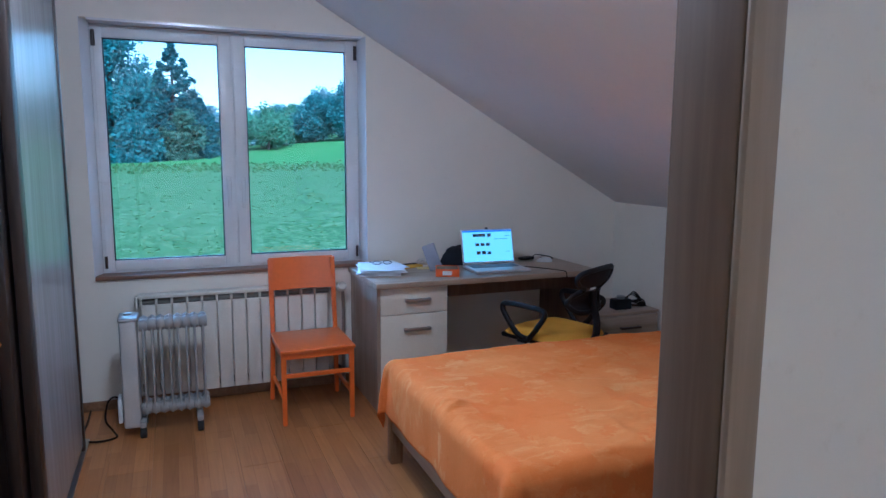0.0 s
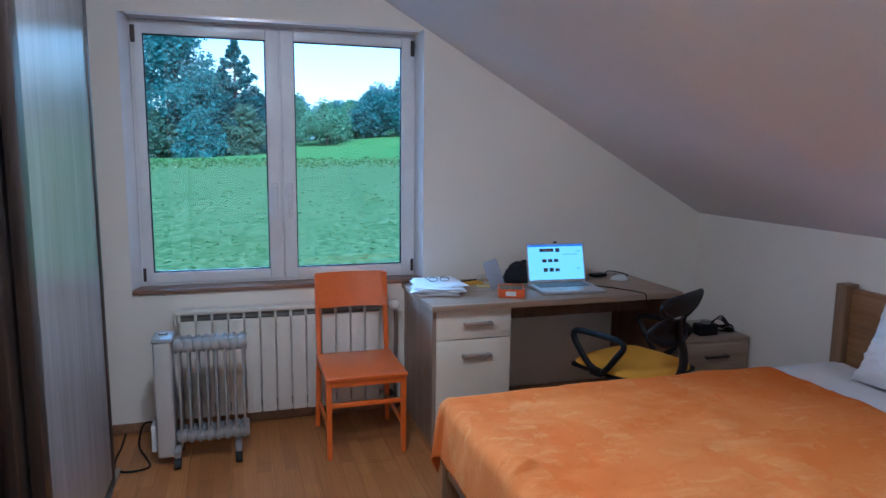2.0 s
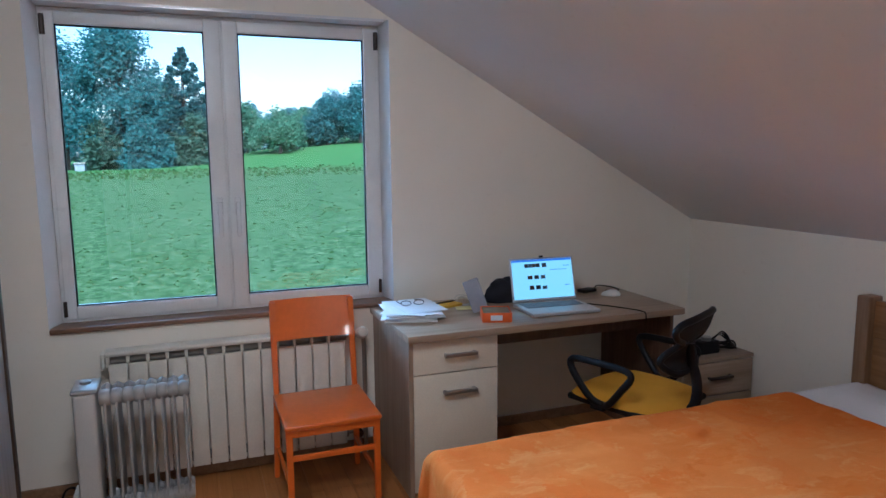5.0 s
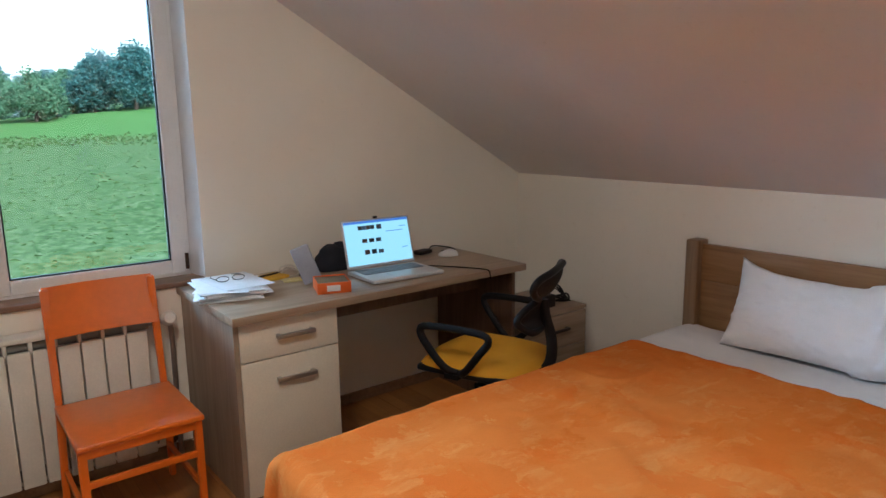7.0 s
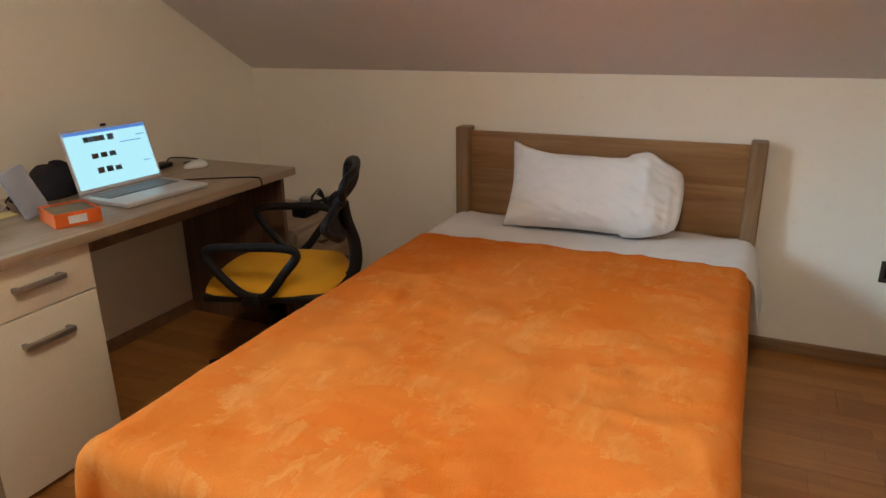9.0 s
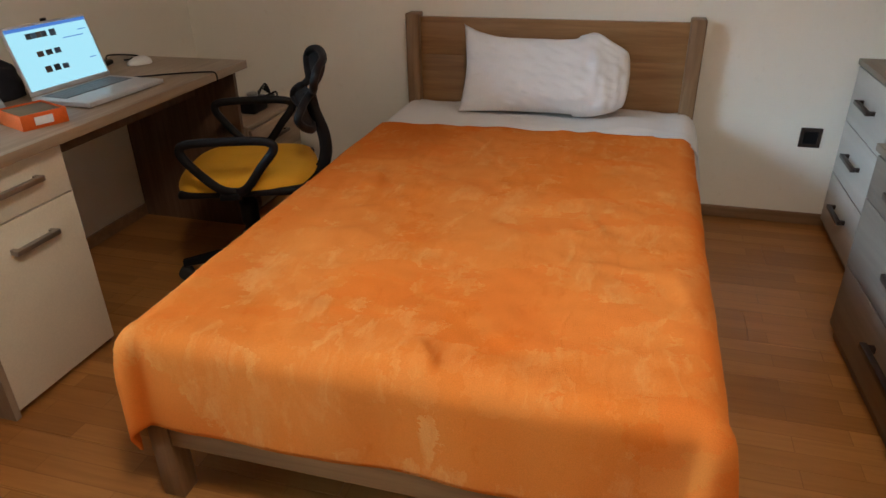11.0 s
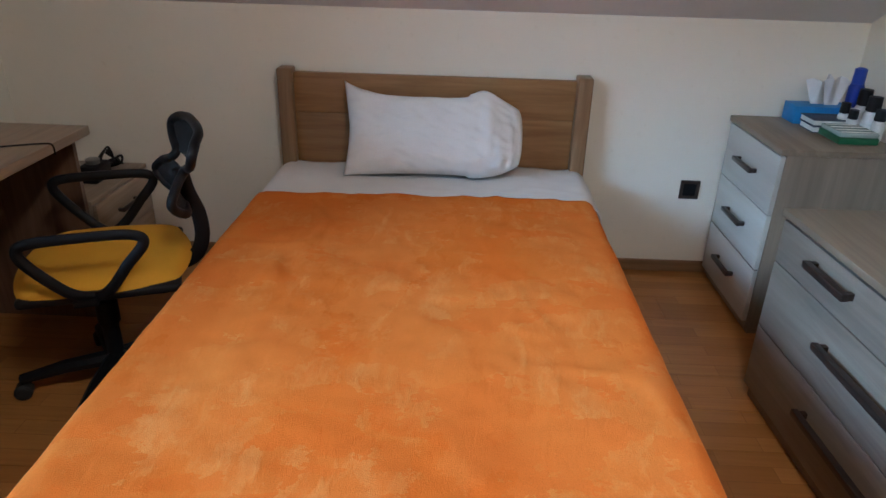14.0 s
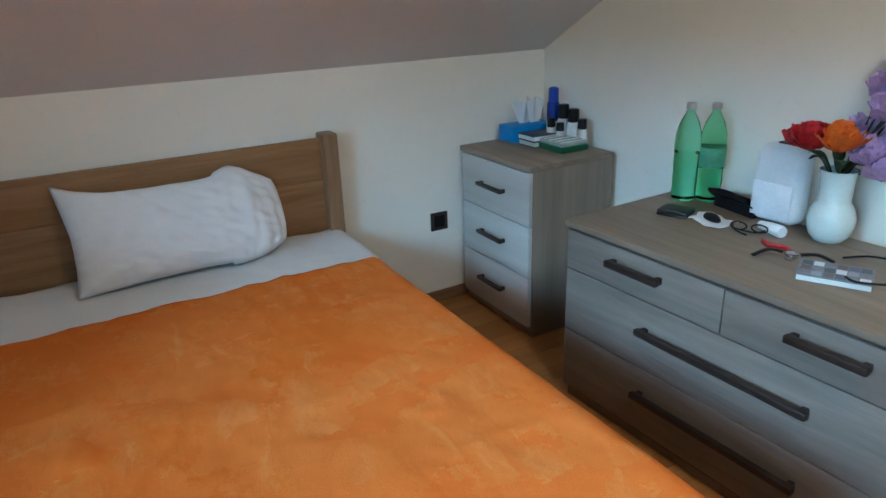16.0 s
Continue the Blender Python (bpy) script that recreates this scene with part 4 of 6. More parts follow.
for s in (-1, 1):
    x = s * 0.255
    pts = [(x - s * 0.02, -0.02, 0.452), (x, 0.035, 0.478), (x + s * 0.01, 0.110, 0.565), (x + s * 0.01, 0.134, 0.612), (x + s * 0.01, 0.108, 0.636), (x + s * 0.01, -0.01, 0.641), (x + s * 0.01, -0.140, 0.637), (x + s * 0.01, -0.170, 0.610), (x, -0.120, 0.545), (x, -0.065, 0.475)]
    part("armrest", tube(curve_points(pts, 6, True), 0.0130, 10, True, flat=1.2), BLACK, oc, "black loop armrest")
    part("arm_bracket", block(min(x, s * 0.12), -0.03, 0.428, max(x, s * 0.12), 0.035, 0.450, 0.004), BLACK, oc)
# back: a waisted loop, hollow towards the sitter, upper lobe leaning back, carried by one bent bar
BW = [(0.0, 0.09), (0.026, 0.15), (0.062, 0.178), (0.096, 0.148), (0.117, 0.10), (0.138, 0.105), (0.162, 0.165), (0.198, 0.198), (0.226, 0.170), (0.240, 0.085)]


def back_at(h, w):
    """A place on the back: h above its foot, w sideways; the back is turned on its carrier."""
    lean = 0.02 * math.sin(h / 0.12 * math.pi) - (0.50 * (h - 0.12) if h > 0.12 else 0) + 1.2 * w * w
    c, d = math.cos(radians(9)), math.sin(radians(9))
    return (w * c - lean * d, -0.278 + w * d + lean * c, 0.620 + h)


loop = [back_at(h, w) for h, w in BW] + [back_at(h, -w) for h, w in reversed(BW)]
part("back_frame", tube(curve_points(loop, 5, True), 0.014, 10, True), BLACK, oc, "black waisted plastic back frame")


def span(h):
    for (h0, w0), (h1, w1) in zip(BW, BW[1:]):
        if h0 <= h <= h1:
            return w0 + (w1 - w0) * (h - h0) / (h1 - h0)
    return BW[-1][1]


part("back_mesh", sheet(18, 10, lambda u, v: back_at(0.113 * u, (v * 2 - 1) * span(0.113 * u)), 0.003), MESHBLACK, oc, "black mesh")
part("upper_mesh", sheet(16, 10, lambda u, v: back_at(0.138 + 0.104 * u, (v * 2 - 1) * span(0.138 + 0.104 * u)), 0.003), MESHBLACK, oc, "black mesh")
part("back_bar", tube(curve_points([(0, -0.10, 0.412), (0, -0.22, 0.415), (0, -0.285, 0.44), (0, -0.312, 0.50), (0, -0.310, 0.58), (0, -0.285, 0.66), (0, -0.274, 0.73)]), 0.014, 10, flat=1.7), BLACK, oc, "bent black carrier")

# ---- tall chest ----
chest = thing("chest_of_drawers", "narrow oak chest with three white drawers", "chest of drawers", (2.83, 0.85, 0))
KX0, KX1, KYF, KYB, KT = 2.575, 3.075, 1.087, 0.66, 0.746
part("body", block(KX0, KYB, 0.02, KX1, KYF - 0.018, KT - 0.022, 0.002), OAK_GREY, chest)
part("top", block(KX0 - 0.005, KYB, KT - 0.022, KX1 + 0.004, KYF + 0.006, KT, 0.002), OAK_GREY_X, chest)
part("plinth", block(KX0 + 0.002, KYB + 0.01, 0, KX1 - 0.002, KYF - 0.03, 0.02), OAK_GREY, chest)
CHWHITE = wood("white_drawer_front", (0.51, 0.48, 0.445), (0.56, 0.53, 0.49), "x", 0.35)
for i in range(3):
    z0 = 0.055 + i * 0.222
    d_ = part("drawer", block(KX0 + 0.003, KYF - 0.018, z0, KX1 - 0.003, KYF, z0 + 0.218, 0.0015), CHWHITE, chest, "white drawer front")
    hz = (0.175, 0.395, 0.612)[i]
    bar_handle("handle", (2.745, KYF, hz), (2.91, KYF, hz), (0, 1, 0), BRONZE, d_, 0.008, 0.024, "dark bronze bar handle")

# ---- wide dresser ----
dresser = thing("dresser", "low oak dresser with pale ash drawers and long dark handles", "dresser", (2.185, 1.222, 0))
QX0, QX1, QYF, QYB, QT = 1.0, 2.185, 1.222, 0.690, 0.672
part("body", block(QX0, QYB, 0.03, QX1, QYF - 0.050, QT - 0.022, 0.002), OAK_GREY, dresser)
for x in (QX0, QX1 - 0.018):
    part("side_panel", block(x + 0.0005, QYF - 0.0495, 0.03, x + 0.0175, QYF - 0.020, QT - 0.0225), OAK_GREY, dresser)
part("top", block(QX0 - 0.004, QYB, QT - 0.022, QX1 + 0.006, QYF + 0.008, QT, 0.002), OAK_GREY_X, dresser)
part("plinth", block(QX0 + 0.01, QYB + 0.01, 0, QX1 - 0.01, QYF - 0.02, 0.03), OAK_GREY, dresser)
MIDX = 1.582
for x0, x1, hx0, hx1 in ((MIDX + 0.002, QX1 - 0.003, 1.790, 1.972), (QX0 + 0.003, MIDX - 0.002, 1.205, 1.380)):
    d_ = part("drawer", block(x0, QYF - 0.018, 0.505, x1, QYF, 0.638, 0.0015), ASH, dresser, "pale ash drawer front")
    bar_handle("handle", (hx0, QYF, 0.588), (hx1, QYF, 0.588), (0, 1, 0), BRONZE, d_, 0.0100, 0.026, "dark bronze bar handle")
for z0, z1, hz in ((0.275, 0.501, 0.408), (0.050, 0.271, 0.186)):
    d_ = part("drawer", block(QX0 + 0.003, QYF - 0.018, z0, QX1 - 0.003, QYF, z1, 0.0015), ASH, dresser, "wide pale ash drawer front")
    bar_handle("handle", (1.315, QYF, hz), (1.835, QYF, hz), (0, 1, 0), BRONZE, d_, 0.0100, 0.026, "long dark bronze bar handle")
dresser.matrix_basis = pose(2.185, 1.222, 0, 0, 0, 2.4)

# ---- wall socket ----
so = thing("wall_socket", "dark brown wall socket on the knee wall", "socket", (XW, 1.192, 0.40))
b = bmesh.new()
for y0, y1, z0, z1 in ((1.15, 1.234, 0.358, 0.372), (1.15, 1.234, 0.428, 0.442), (1.15, 1.164, 0.372, 0.428), (1.22, 1.234, 0.372, 0.428)):
    block(XW - 0.010, y0, z0, XW, y1, z1, 0.001, bm=b)
part("frame", b, BRONZE, so, "bronze frame")
part("insert", lathe([(0.027, 0.0), (0.027, 0.008), (0.022, 0.008), (0.020, 0.002), (0.004, 0.001)], (0, 0, 0)), BLACK, so).data.transform(pose(-0.001, 0, 0, 0, -90, 0) @ Matrix.Translation((0, 0, 0)))
part("plate", block(XW - 0.006, 1.164, 0.372, XW, 1.22, 0.428), BLACK, so, "dark insert")

# ---- outdoors ----
def ground_z(x, y):
    """Mown slope up to a bank, long grass past it, climbing towards +x."""
    z = -3.0 + 3.5 * min(1, max(0, (y - 12) / 34.0)) ** 0.9
    z += 0.010 * max(-15, min(x, 30)) * min(1, max(0, (y - 20) / 26))
    if y > 46:
        z += 0.30 * min(1, (y - 46) / 2.0)
    if y > 48:
        z += 0.095 * (max(0, min(x, 30) + 5)) * min(1, (y - 48) / 13)
    if y > 60:
        z += 0.02 * (y - 60)
    return z + 0.08 * noise.noise(Vector((x * 0.12, y * 0.12, 0))) * (1 if y > 10 else 0)


def grid_line(lo, hi, n):
    return [lo + (hi - lo) * i / n for i in range(n + 1)]


b = bmesh.new()
xs = [-900, -400, -200, -100] + grid_line(-60, 70, 65) + [110, 210, 420, 900]
ys = [-900, -300, -100, -40] + grid_line(-10, 110, 80) + [140, 200, 400, 900]
g = [[b.verts.new((x, y, ground_z(x, min(y, 120)))) for y in ys] for x in xs]
for i in range(len(xs) - 1):
    for j in range(len(ys) - 1):
        b.faces.new((g[i][j], g[i + 1][j], g[i + 1][j + 1], g[i][j + 1]))
single("ground", b, meadow(), "mown green meadow rising towards trees", "meadow", kind="structure", angle=180)

GRASS = foliage("tall_grass_blades", (0.065, 0.12, 0.03), (0.11, 0.175, 0.06))
rnd = random.Random(5)
verts, faces = [], []
for i in range(11000):
    far = 1 if i > 3000 else 0
    x, y = rnd.uniform(-16, 26), (rnd.triangular(43.5, 49, 46.5) if far == 0 else 19 + 27 * rnd.random() ** 1.3)
    h = rnd.uniform(0.03, 0.18) if far == 0 else rnd.uniform(0.02, 0.07)
    w = rnd.uniform(0.06, 0.2)
    a = rnd.uniform(0, math.pi)
    z = ground_z(x, y) - 0.02
    n = len(verts)
    verts += [(x - w * math.cos(a), y - w * math.sin(a), z), (x + w * math.cos(a), y + w * math.sin(a), z), (x + rnd.uniform(-0.1, 0.1), y, z + h)]
    faces.append((n, n + 1, n + 2))
me = bpy.data.meshes.new("grass")
me.from_pydata(verts, [], faces)
me.materials.append(GRASS)
tagged(new("grass", me), "rough tufts of meadow grass", "grass", kind="stuff")

BARK = plain("tree_bark", (0.06, 0.045, 0.035), 0.95, vary=0.3, scale=3, bump=0.8, fine=30)
LEAF_A = foliage("broadleaf_green", (0.055, 0.155, 0.150), (0.095, 0.225, 0.215))
LEAF_B = foliage("conifer_green", (0.035, 0.105, 0.105), (0.062, 0.155, 0.155))
LEAF_C = foliage("pale_orchard_green", (0.10, 0.215, 0.12), (0.15, 0.28, 0.165))
# paler and bluer than the near leaves: distance haze painted into the leaf colour
LEAF_E = foliage("haze_tinted_green", (0.18, 0.29, 0.29), (0.28, 0.39, 0.39))
LEAF_D = foliage("rust_bush", (0.06, 0.12, 0.08), (0.12, 0.18, 0.12))


def leaves(clumps, n, size, seed, conifer=False):
    """Many small leaf sprays round clump centres (place, radius)."""
    r = random.Random(seed)
    vs, fs = [], []
    for c, rad_ in clumps:
        for _ in range(n):
            d_ = Vector((r.gauss(0, 1), r.gauss(0, 1), r.gauss(0, 0.8)))
            d_ = d_.normalized() * rad_ * (r.random() ** 0.75)
            p = Vector(c) + d_
            s = size * r.uniform(0.5, 1.3)
            a = Vector((r.gauss(0, 1), r.gauss(0, 1), r.gauss(0, 0.5))).normalized()
            e = a.cross(Vector((r.gauss(0, 1), r.gauss(0, 1), r.gauss(0, 1)))).normalized()
            k = len(vs)
            vs += [p - a * s, p - e * s * 0.45, p + a * s, p + e * s * 0.45 + Vector((0, 0, -0.15 * s))]
            fs.append((k, k + 1, k + 2, k + 3))
    m_ = bpy.data.meshes.new("crown")
    m_.from_pydata([tuple(v) for v in vs], [], fs)
    return m_


def tree(x, y, h, w, mat, seed, label, trunk=0.28, low=0.25, n=120, size=0.24, gaps=1.0):
    """A broadleaf tree: tapered trunk, limbs to each clump of leaves."""
    r = random.Random(seed)
    z = ground_z(x, y) - 0.1
    t = thing("tree", label, "tree", (x, y, z))
    clumps = []
    for _ in range(int(46 * gaps)):
        f = r.random()
        hh = low + (0.97 - low) * f
        reach = w * math.sin(min(1.0, (hh - low) / (1 - low) * 0.86 + 0.22) * math.pi) ** 0.6
        a, q = r.uniform(0, math.tau), reach * r.random() ** 0.5
        clumps.append(((x + q * math.cos(a), y + q * math.sin(a), z + h * hh), w * r.uniform(0.34, 0.6)))
    b = tube(curve_points([(x, y, z), (x + 0.1, y, z + h * 0.3), (x - 0.1, y + 0.1, z + h * 0.6), (x, y, z + h * 0.9)], 4), [trunk * (1 - 0.85 * i / 12) for i in range(13)], 8)
    for c, q in clumps[::2]:
        zz = z + max(h * 0.18, (c[2] - z) * 0.6)
        tube([(x, y, zz), ((x + c[0]) / 2, (y + c[1]) / 2, (zz + c[2]) / 2 + 0.15), c], [trunk * 0.3, trunk * 0.2, trunk * 0.07], 5, bm=b)
    part("trunk", b, BARK, t)
    me_ = leaves(clumps, n, size, seed)
    me_.materials.append(mat)
    me_.transform(ROOT[t.name])
    cr = new("crown", me_)
    cr.parent = t
    return t


def conifer(x, y, h, w, seed, label):
    r = random.Random(seed)
    z = ground_z(x, y) - 0.1
    t = thing("tree", label, "tree", (x, y, z))
    b = tube([(x, y, z), (x, y, z + h * 0.5), (x, y, z + h * 0.98)], [0.26, 0.15, 0.03], 8)
    clumps = []
    for i in range(26):
        f = i / 25
        hh = 0.08 + 0.90 * f
        k_ = int(3 + 10 * (1 - f))
        reach = w * (1.0 - f) ** 0.8 * r.uniform(0.75, 1.05) + 0.10
        for k in range(k_):
            a = k / k_ * math.tau + r.uniform(-0.4, 0.4)
            q = reach * r.random() ** 0.5
            c = (x + q * math.cos(a), y + q * math.sin(a), z + h * hh - 0.22 * q)
            clumps.append((c, 0.22 + 0.42 * (1 - f)))
            if k % 3 == 0:
                tube([(x, y, z + h * hh), c], [0.05, 0.015], 5, bm=b)
    part("trunk", b, BARK, t)
    me_ = leaves(clumps, 120, 0.15, seed)
    me_.materials.append(LEAF_B)
    me_.transform(ROOT[t.name])
    cr = new("crown", me_)
    cr.parent = t
    return t


conifer(0.3, 58, 8.9, 4.4, 3, "tall dark spruce at the meadow's edge")
conifer(2.6, 66, 4.6, 2.8, 13, "dark spruce behind the meadow")
tree(-4.2, 57, 10.6, 3.3, LEAF_A, 4, "tall blue-green broadleaf tree at the meadow's edge", 0.3, 0.12, 330, 0.17, 1.7)
tree(-8.4, 60, 9.5, 3.0, LEAF_A, 14, "broadleaf tree at the meadow's edge", 0.3, 0.2, 260, 0.17)
tree(-1.6, 62, 6.2, 2.6, LEAF_C, 5, "smaller leafy tree under the spruce", 0.2, 0.05, 240, 0.16)
tree(-2.4, 54, 3.2, 1.7, LEAF_A, 6, "dark round bush on the meadow's edge", 0.1, 0.02, 90, 0.2)
tree(0.9, 55, 3.6, 1.6, LEAF_D, 7, "rust-tinged bush on the meadow's edge", 0.1, 0.02, 90, 0.2)
tree(-5.4, 55, 3.4, 1.6, LEAF_D, 8, "brownish bush on the meadow's edge", 0.1, 0.02, 90, 0.2)
tree(5.4, 64, 4.5, 1.5, LEAF_C, 9, "thin pale green orchard tree", 0.12, 0.15, 60, 0.2)
tree(7.6, 59, 3.3, 1.9, LEAF_C, 10, "spreading green orchard tree", 0.14, 0.2, 170, 0.15)
tree(9.8, 68, 3.2, 1.7, LEAF_A, 11, "leafy tree behind the orchard", 0.16, 0.1, 180, 0.16)
tree(12.4, 63, 4.0, 1.8, LEAF_A, 12, "round blue-green tree with a bare trunk", 0.2, 0.25, 240, 0.15)
tree(15.0, 61, 4.7, 2.1, LEAF_A, 15, "round tree with a bare trunk", 0.2, 0.25, 240, 0.15)
tree(13.8, 67, 4.6, 2.1, LEAF_E, 17, "leafy tree behind the orchard, haze put into its leaf colour", 0.16, 0.1, 170, 0.17)
tree(11.0, 66, 3.5, 1.7, LEAF_C, 18, "pale leafy tree behind the orchard", 0.14, 0.08, 150, 0.17)
tree(17.2, 66, 4.9, 2.2, LEAF_A, 19, "leafy tree behind the orchard", 0.16, 0.1, 150, 0.17)
tree(19.5, 63, 4.6, 2.4, LEAF_A, 16, "broadleaf tree at the meadow's edge", 0.2, 0.15, 110)
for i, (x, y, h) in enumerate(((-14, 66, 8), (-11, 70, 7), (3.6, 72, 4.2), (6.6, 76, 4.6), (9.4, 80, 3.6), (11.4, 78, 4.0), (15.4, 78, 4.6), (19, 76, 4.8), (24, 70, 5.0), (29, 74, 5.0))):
    tree(x, y, h, h * 0.42, LEAF_E, 30 + i, "tree in the row behind the meadow, leaves tinted as by haze", 0.2, 0.08, 110, 0.26)

hz = ground_z(8.4, 61)
hut = thing("garden_hut", "small dark wooden hut with a steep roof", "hut", (8.4, 61, hz))
part("wall", prism([(7.9, hz - 0.1), (9.0, hz - 0.1), (9.0, hz + 0.25), (7.9, hz + 0.25)], 61, 62.2), BARK, hut)
part("roof", prism([(7.5, hz + 0.15), (9.7, hz + 0.05), (8.0, hz + 1.35)], 60.8, 62.4), plain("old_roof", (0.028, 0.026, 0.028), 0.9, vary=0.25, scale=3), hut)
shed = thing("white_shed", "small white shed under the trees", "shed", (-6.2, 52, ground_z(-6.2, 52)))
hz = ground_z(-6.2, 52)
part("wall", block(-6.75, 52, hz - 0.1, -6.15, 53, hz + 0.5), plain("weathered_white_board", (0.20, 0.23, 0.24), 0.8, vary=0.2), shed)
part("roof", block(-6.8, 51.9, hz + 0.5, -6.1, 53.1, hz + 0.57), STEEL, shed)

# ---- things on the desk ----
def sheaf(cx, cy, z, w, d, n, turn, seed, label):
    """A loose stack of paper: each few sheets a little askew."""
    r = random.Random(seed)
    t = thing("paper_stack", label, "paper", (cx, cy, z))
    for i in range(n):
        m = Matrix.Translation((cx + r.uniform(-0.02, 0.014), cy + r.uniform(-0.02, 0.02), z + i * 0.0042)) @ Matrix.Rotation(radians(turn + r.uniform(-13, 13)), 4, "Z")
        part("paper_sheaf", block(-w / 2, -d / 2, 0, w / 2, d / 2, 0.0036, 0.0006, 1, m=m), PAPER, t)
    return t, z + n * 0.0042


stack, top = sheaf(1.262, 3.915, DT, 0.245, 0.33, 8, -14, 3, "stack of white papers on the desk")
for k in range(9):
    b = block(-0.08, -0.003, 0, 0.06 - 0.012 * (k % 4), 0.003, 0.0006, m=Matrix.Translation((1.262, 3.85 + k * 0.019, top + 0.0002)) @ Matrix.Rotation(radians(-14), 4, "Z"))
    part("print_line", b, INK, stack, "grey printed line", smooth=False)
for k, (tx, ty, tr) in enumerate(((1.235, 3.90, -30), (1.285, 3.935, 4))):
    m = Matrix.Translation((tx, ty, top + 0.001)) @ Matrix.Rotation(radians(tr), 4, "Z")
    b = sheet(10, 8, lambda u, v, m=m, k=k: m @ Vector(((u - 0.5) * 0.21, (v - 0.5) * 0.29, 0.0006 + 0.0015 * k + 0.016 * max(0, 0.35 - u) ** 1.5 * (1.2 - v) + 0.010 * max(0, v - 0.75))), 0.0004)
    part("loose_sheet", b, PAPER, stack, "loose curled sheet of paper")
top += 0.004
g_ = thing("eyeglasses", "thin dark eyeglasses lying on the papers", "glasses", (1.27, 3.95, top + 0.001))
for s in (-1, 1):
    c = Vector((1.27 + s * 0.033, 3.95, top + 0.012))
    part("rim", tube([c + Vector((0.026 * math.cos(a), 0.01 * math.sin(a), 0.02 * math.sin(a) * 0.45)) for a in [i / 18 * math.tau for i in range(18)]], 0.0016, 6, True), BLACK, g_)
    part("temple", tube(curve_points([c + Vector((s * 0.026, 0, 0)), c + Vector((s * 0.03, 0.06, -0.002)), c + Vector((s * 0.01, 0.11, -0.008))]), 0.0016, 6), BLACK, g_)

YPAPER = plain("yellow_paper", (0.72, 0.42, 0.03), 0.8, vary=0.08, scale=20)
pad = single("note_pad", block(-0.07, -0.05, 0, 0.07, 0.05, 0.012, 0.001, m=Matrix.Translation((1.475, 4.03, DT)) @ Matrix.Rotation(radians(20), 4, "Z")), YPAPER, "yellow note pad with a pen on it", "note pad", (1.475, 4.03, DT))
single("sticky_notes", block(-0.04, -0.03, 0, 0.04, 0.03, 0.006, 0.001, m=Matrix.Translation((1.535, 3.935, DT)) @ Matrix.Rotation(radians(-12), 4, "Z")), plain("pale_yellow_paper", (0.74, 0.64, 0.30), 0.85, vary=0.06, scale=20), "pale yellow sticky notes on the desk", "sticky notes", (1.535, 3.935, DT))
single("pen", tube([(1.425, 4.03, DT + 0.016), (1.525, 4.06, DT + 0.016), (1.537, 4.064, DT + 0.016)], [0.004, 0.004, 0.001], 8), BLACK, "black pen on the note pad", "pen", (1.475, 4.045, DT + 0.012))
b = tube(curve_points([(1.60, 3.99, DT + 0.004), (1.63, 4.05, DT + 0.012), (1.68, 4.07, DT + 0.03), (1.70, 4.02, DT + 0.012), (1.66, 3.99, DT + 0.005), (1.64, 4.04, DT + 0.018), (1.69, 4.09, DT + 0.01), (1.74, 4.11, DT + 0.005)]), 0.0035, 8)
single("black_cable", b, BLACK, "loose coil of black cable on the desk", "cable", (1.66, 4.04, DT))
b = tube(curve_points([(1.53, 4.06, DT + 0.005), (1.56, 4.10, DT + 0.03), (1.60, 4.07, DT + 0.035), (1.61, 4.02, DT + 0.012), (1.57, 4.0, DT + 0.005), (1.54, 4.05, DT + 0.008), (1.59, 4.11, DT + 0.02), (1.64, 4.08, DT + 0.005)]), 0.004, 8)
single("white_cable", b, EDGE_WHITE, "small coil of white cable on the desk", "cable", (1.58, 4.06, DT))

# open cardboard box: orange tray, grey lid standing up behind it
BOXO = plain("orange_card", (0.78, 0.13, 0.012), 0.5, vary=0.08, scale=20)
BOXG = plain("grey_card", (0.34, 0.36, 0.44), 0.55, vary=0.08, scale=12)
bx = thing("cardboard_box", "open flat box, orange sides and grey raised lid", "box", pose(1.592, 3.68, DT, 0, 0, -20), local=True)
b = bmesh.new()
for q in ((-0.068, -0.075, 0.068, -0.071), (-0.068, 0.071, 0.068, 0.075), (-0.068, -0.071, -0.064, 0.071), (0.064, -0.071, 0.068, 0.071)):
    block(q[0], q[1], 0.0, q[2], q[3], 0.045, 0.001, bm=b)
block(-0.068, -0.075, 0.0, 0.068, 0.075, 0.004, bm=b)
part("tray", b, BOXO, bx, "orange tray")
part("inlay", block(-0.063, -0.070, 0.004, 0.063, 0.070, 0.041, 0.004), plain("brown_inlay", (0.20, 0.15, 0.085), 0.7), bx, "brown inlay")
part("label_patch", block(-0.030, -0.0766, 0.010, 0.024, -0.0751, 0.034), PAPER, bx, "pale printed patch")
m = Matrix.Translation((-0.062, 0.092, 0.003)) @ Matrix.Rotation(radians(-20), 4, "Y") @ Matrix.Rotation(radians(-8), 4, "X")
b = block(-0.035, -0.016, 0.014, 0.043, 0.016, 0.172, 0.006, 3, m=m)
part("lid", b, BOXG, bx, "grey lid standing open")


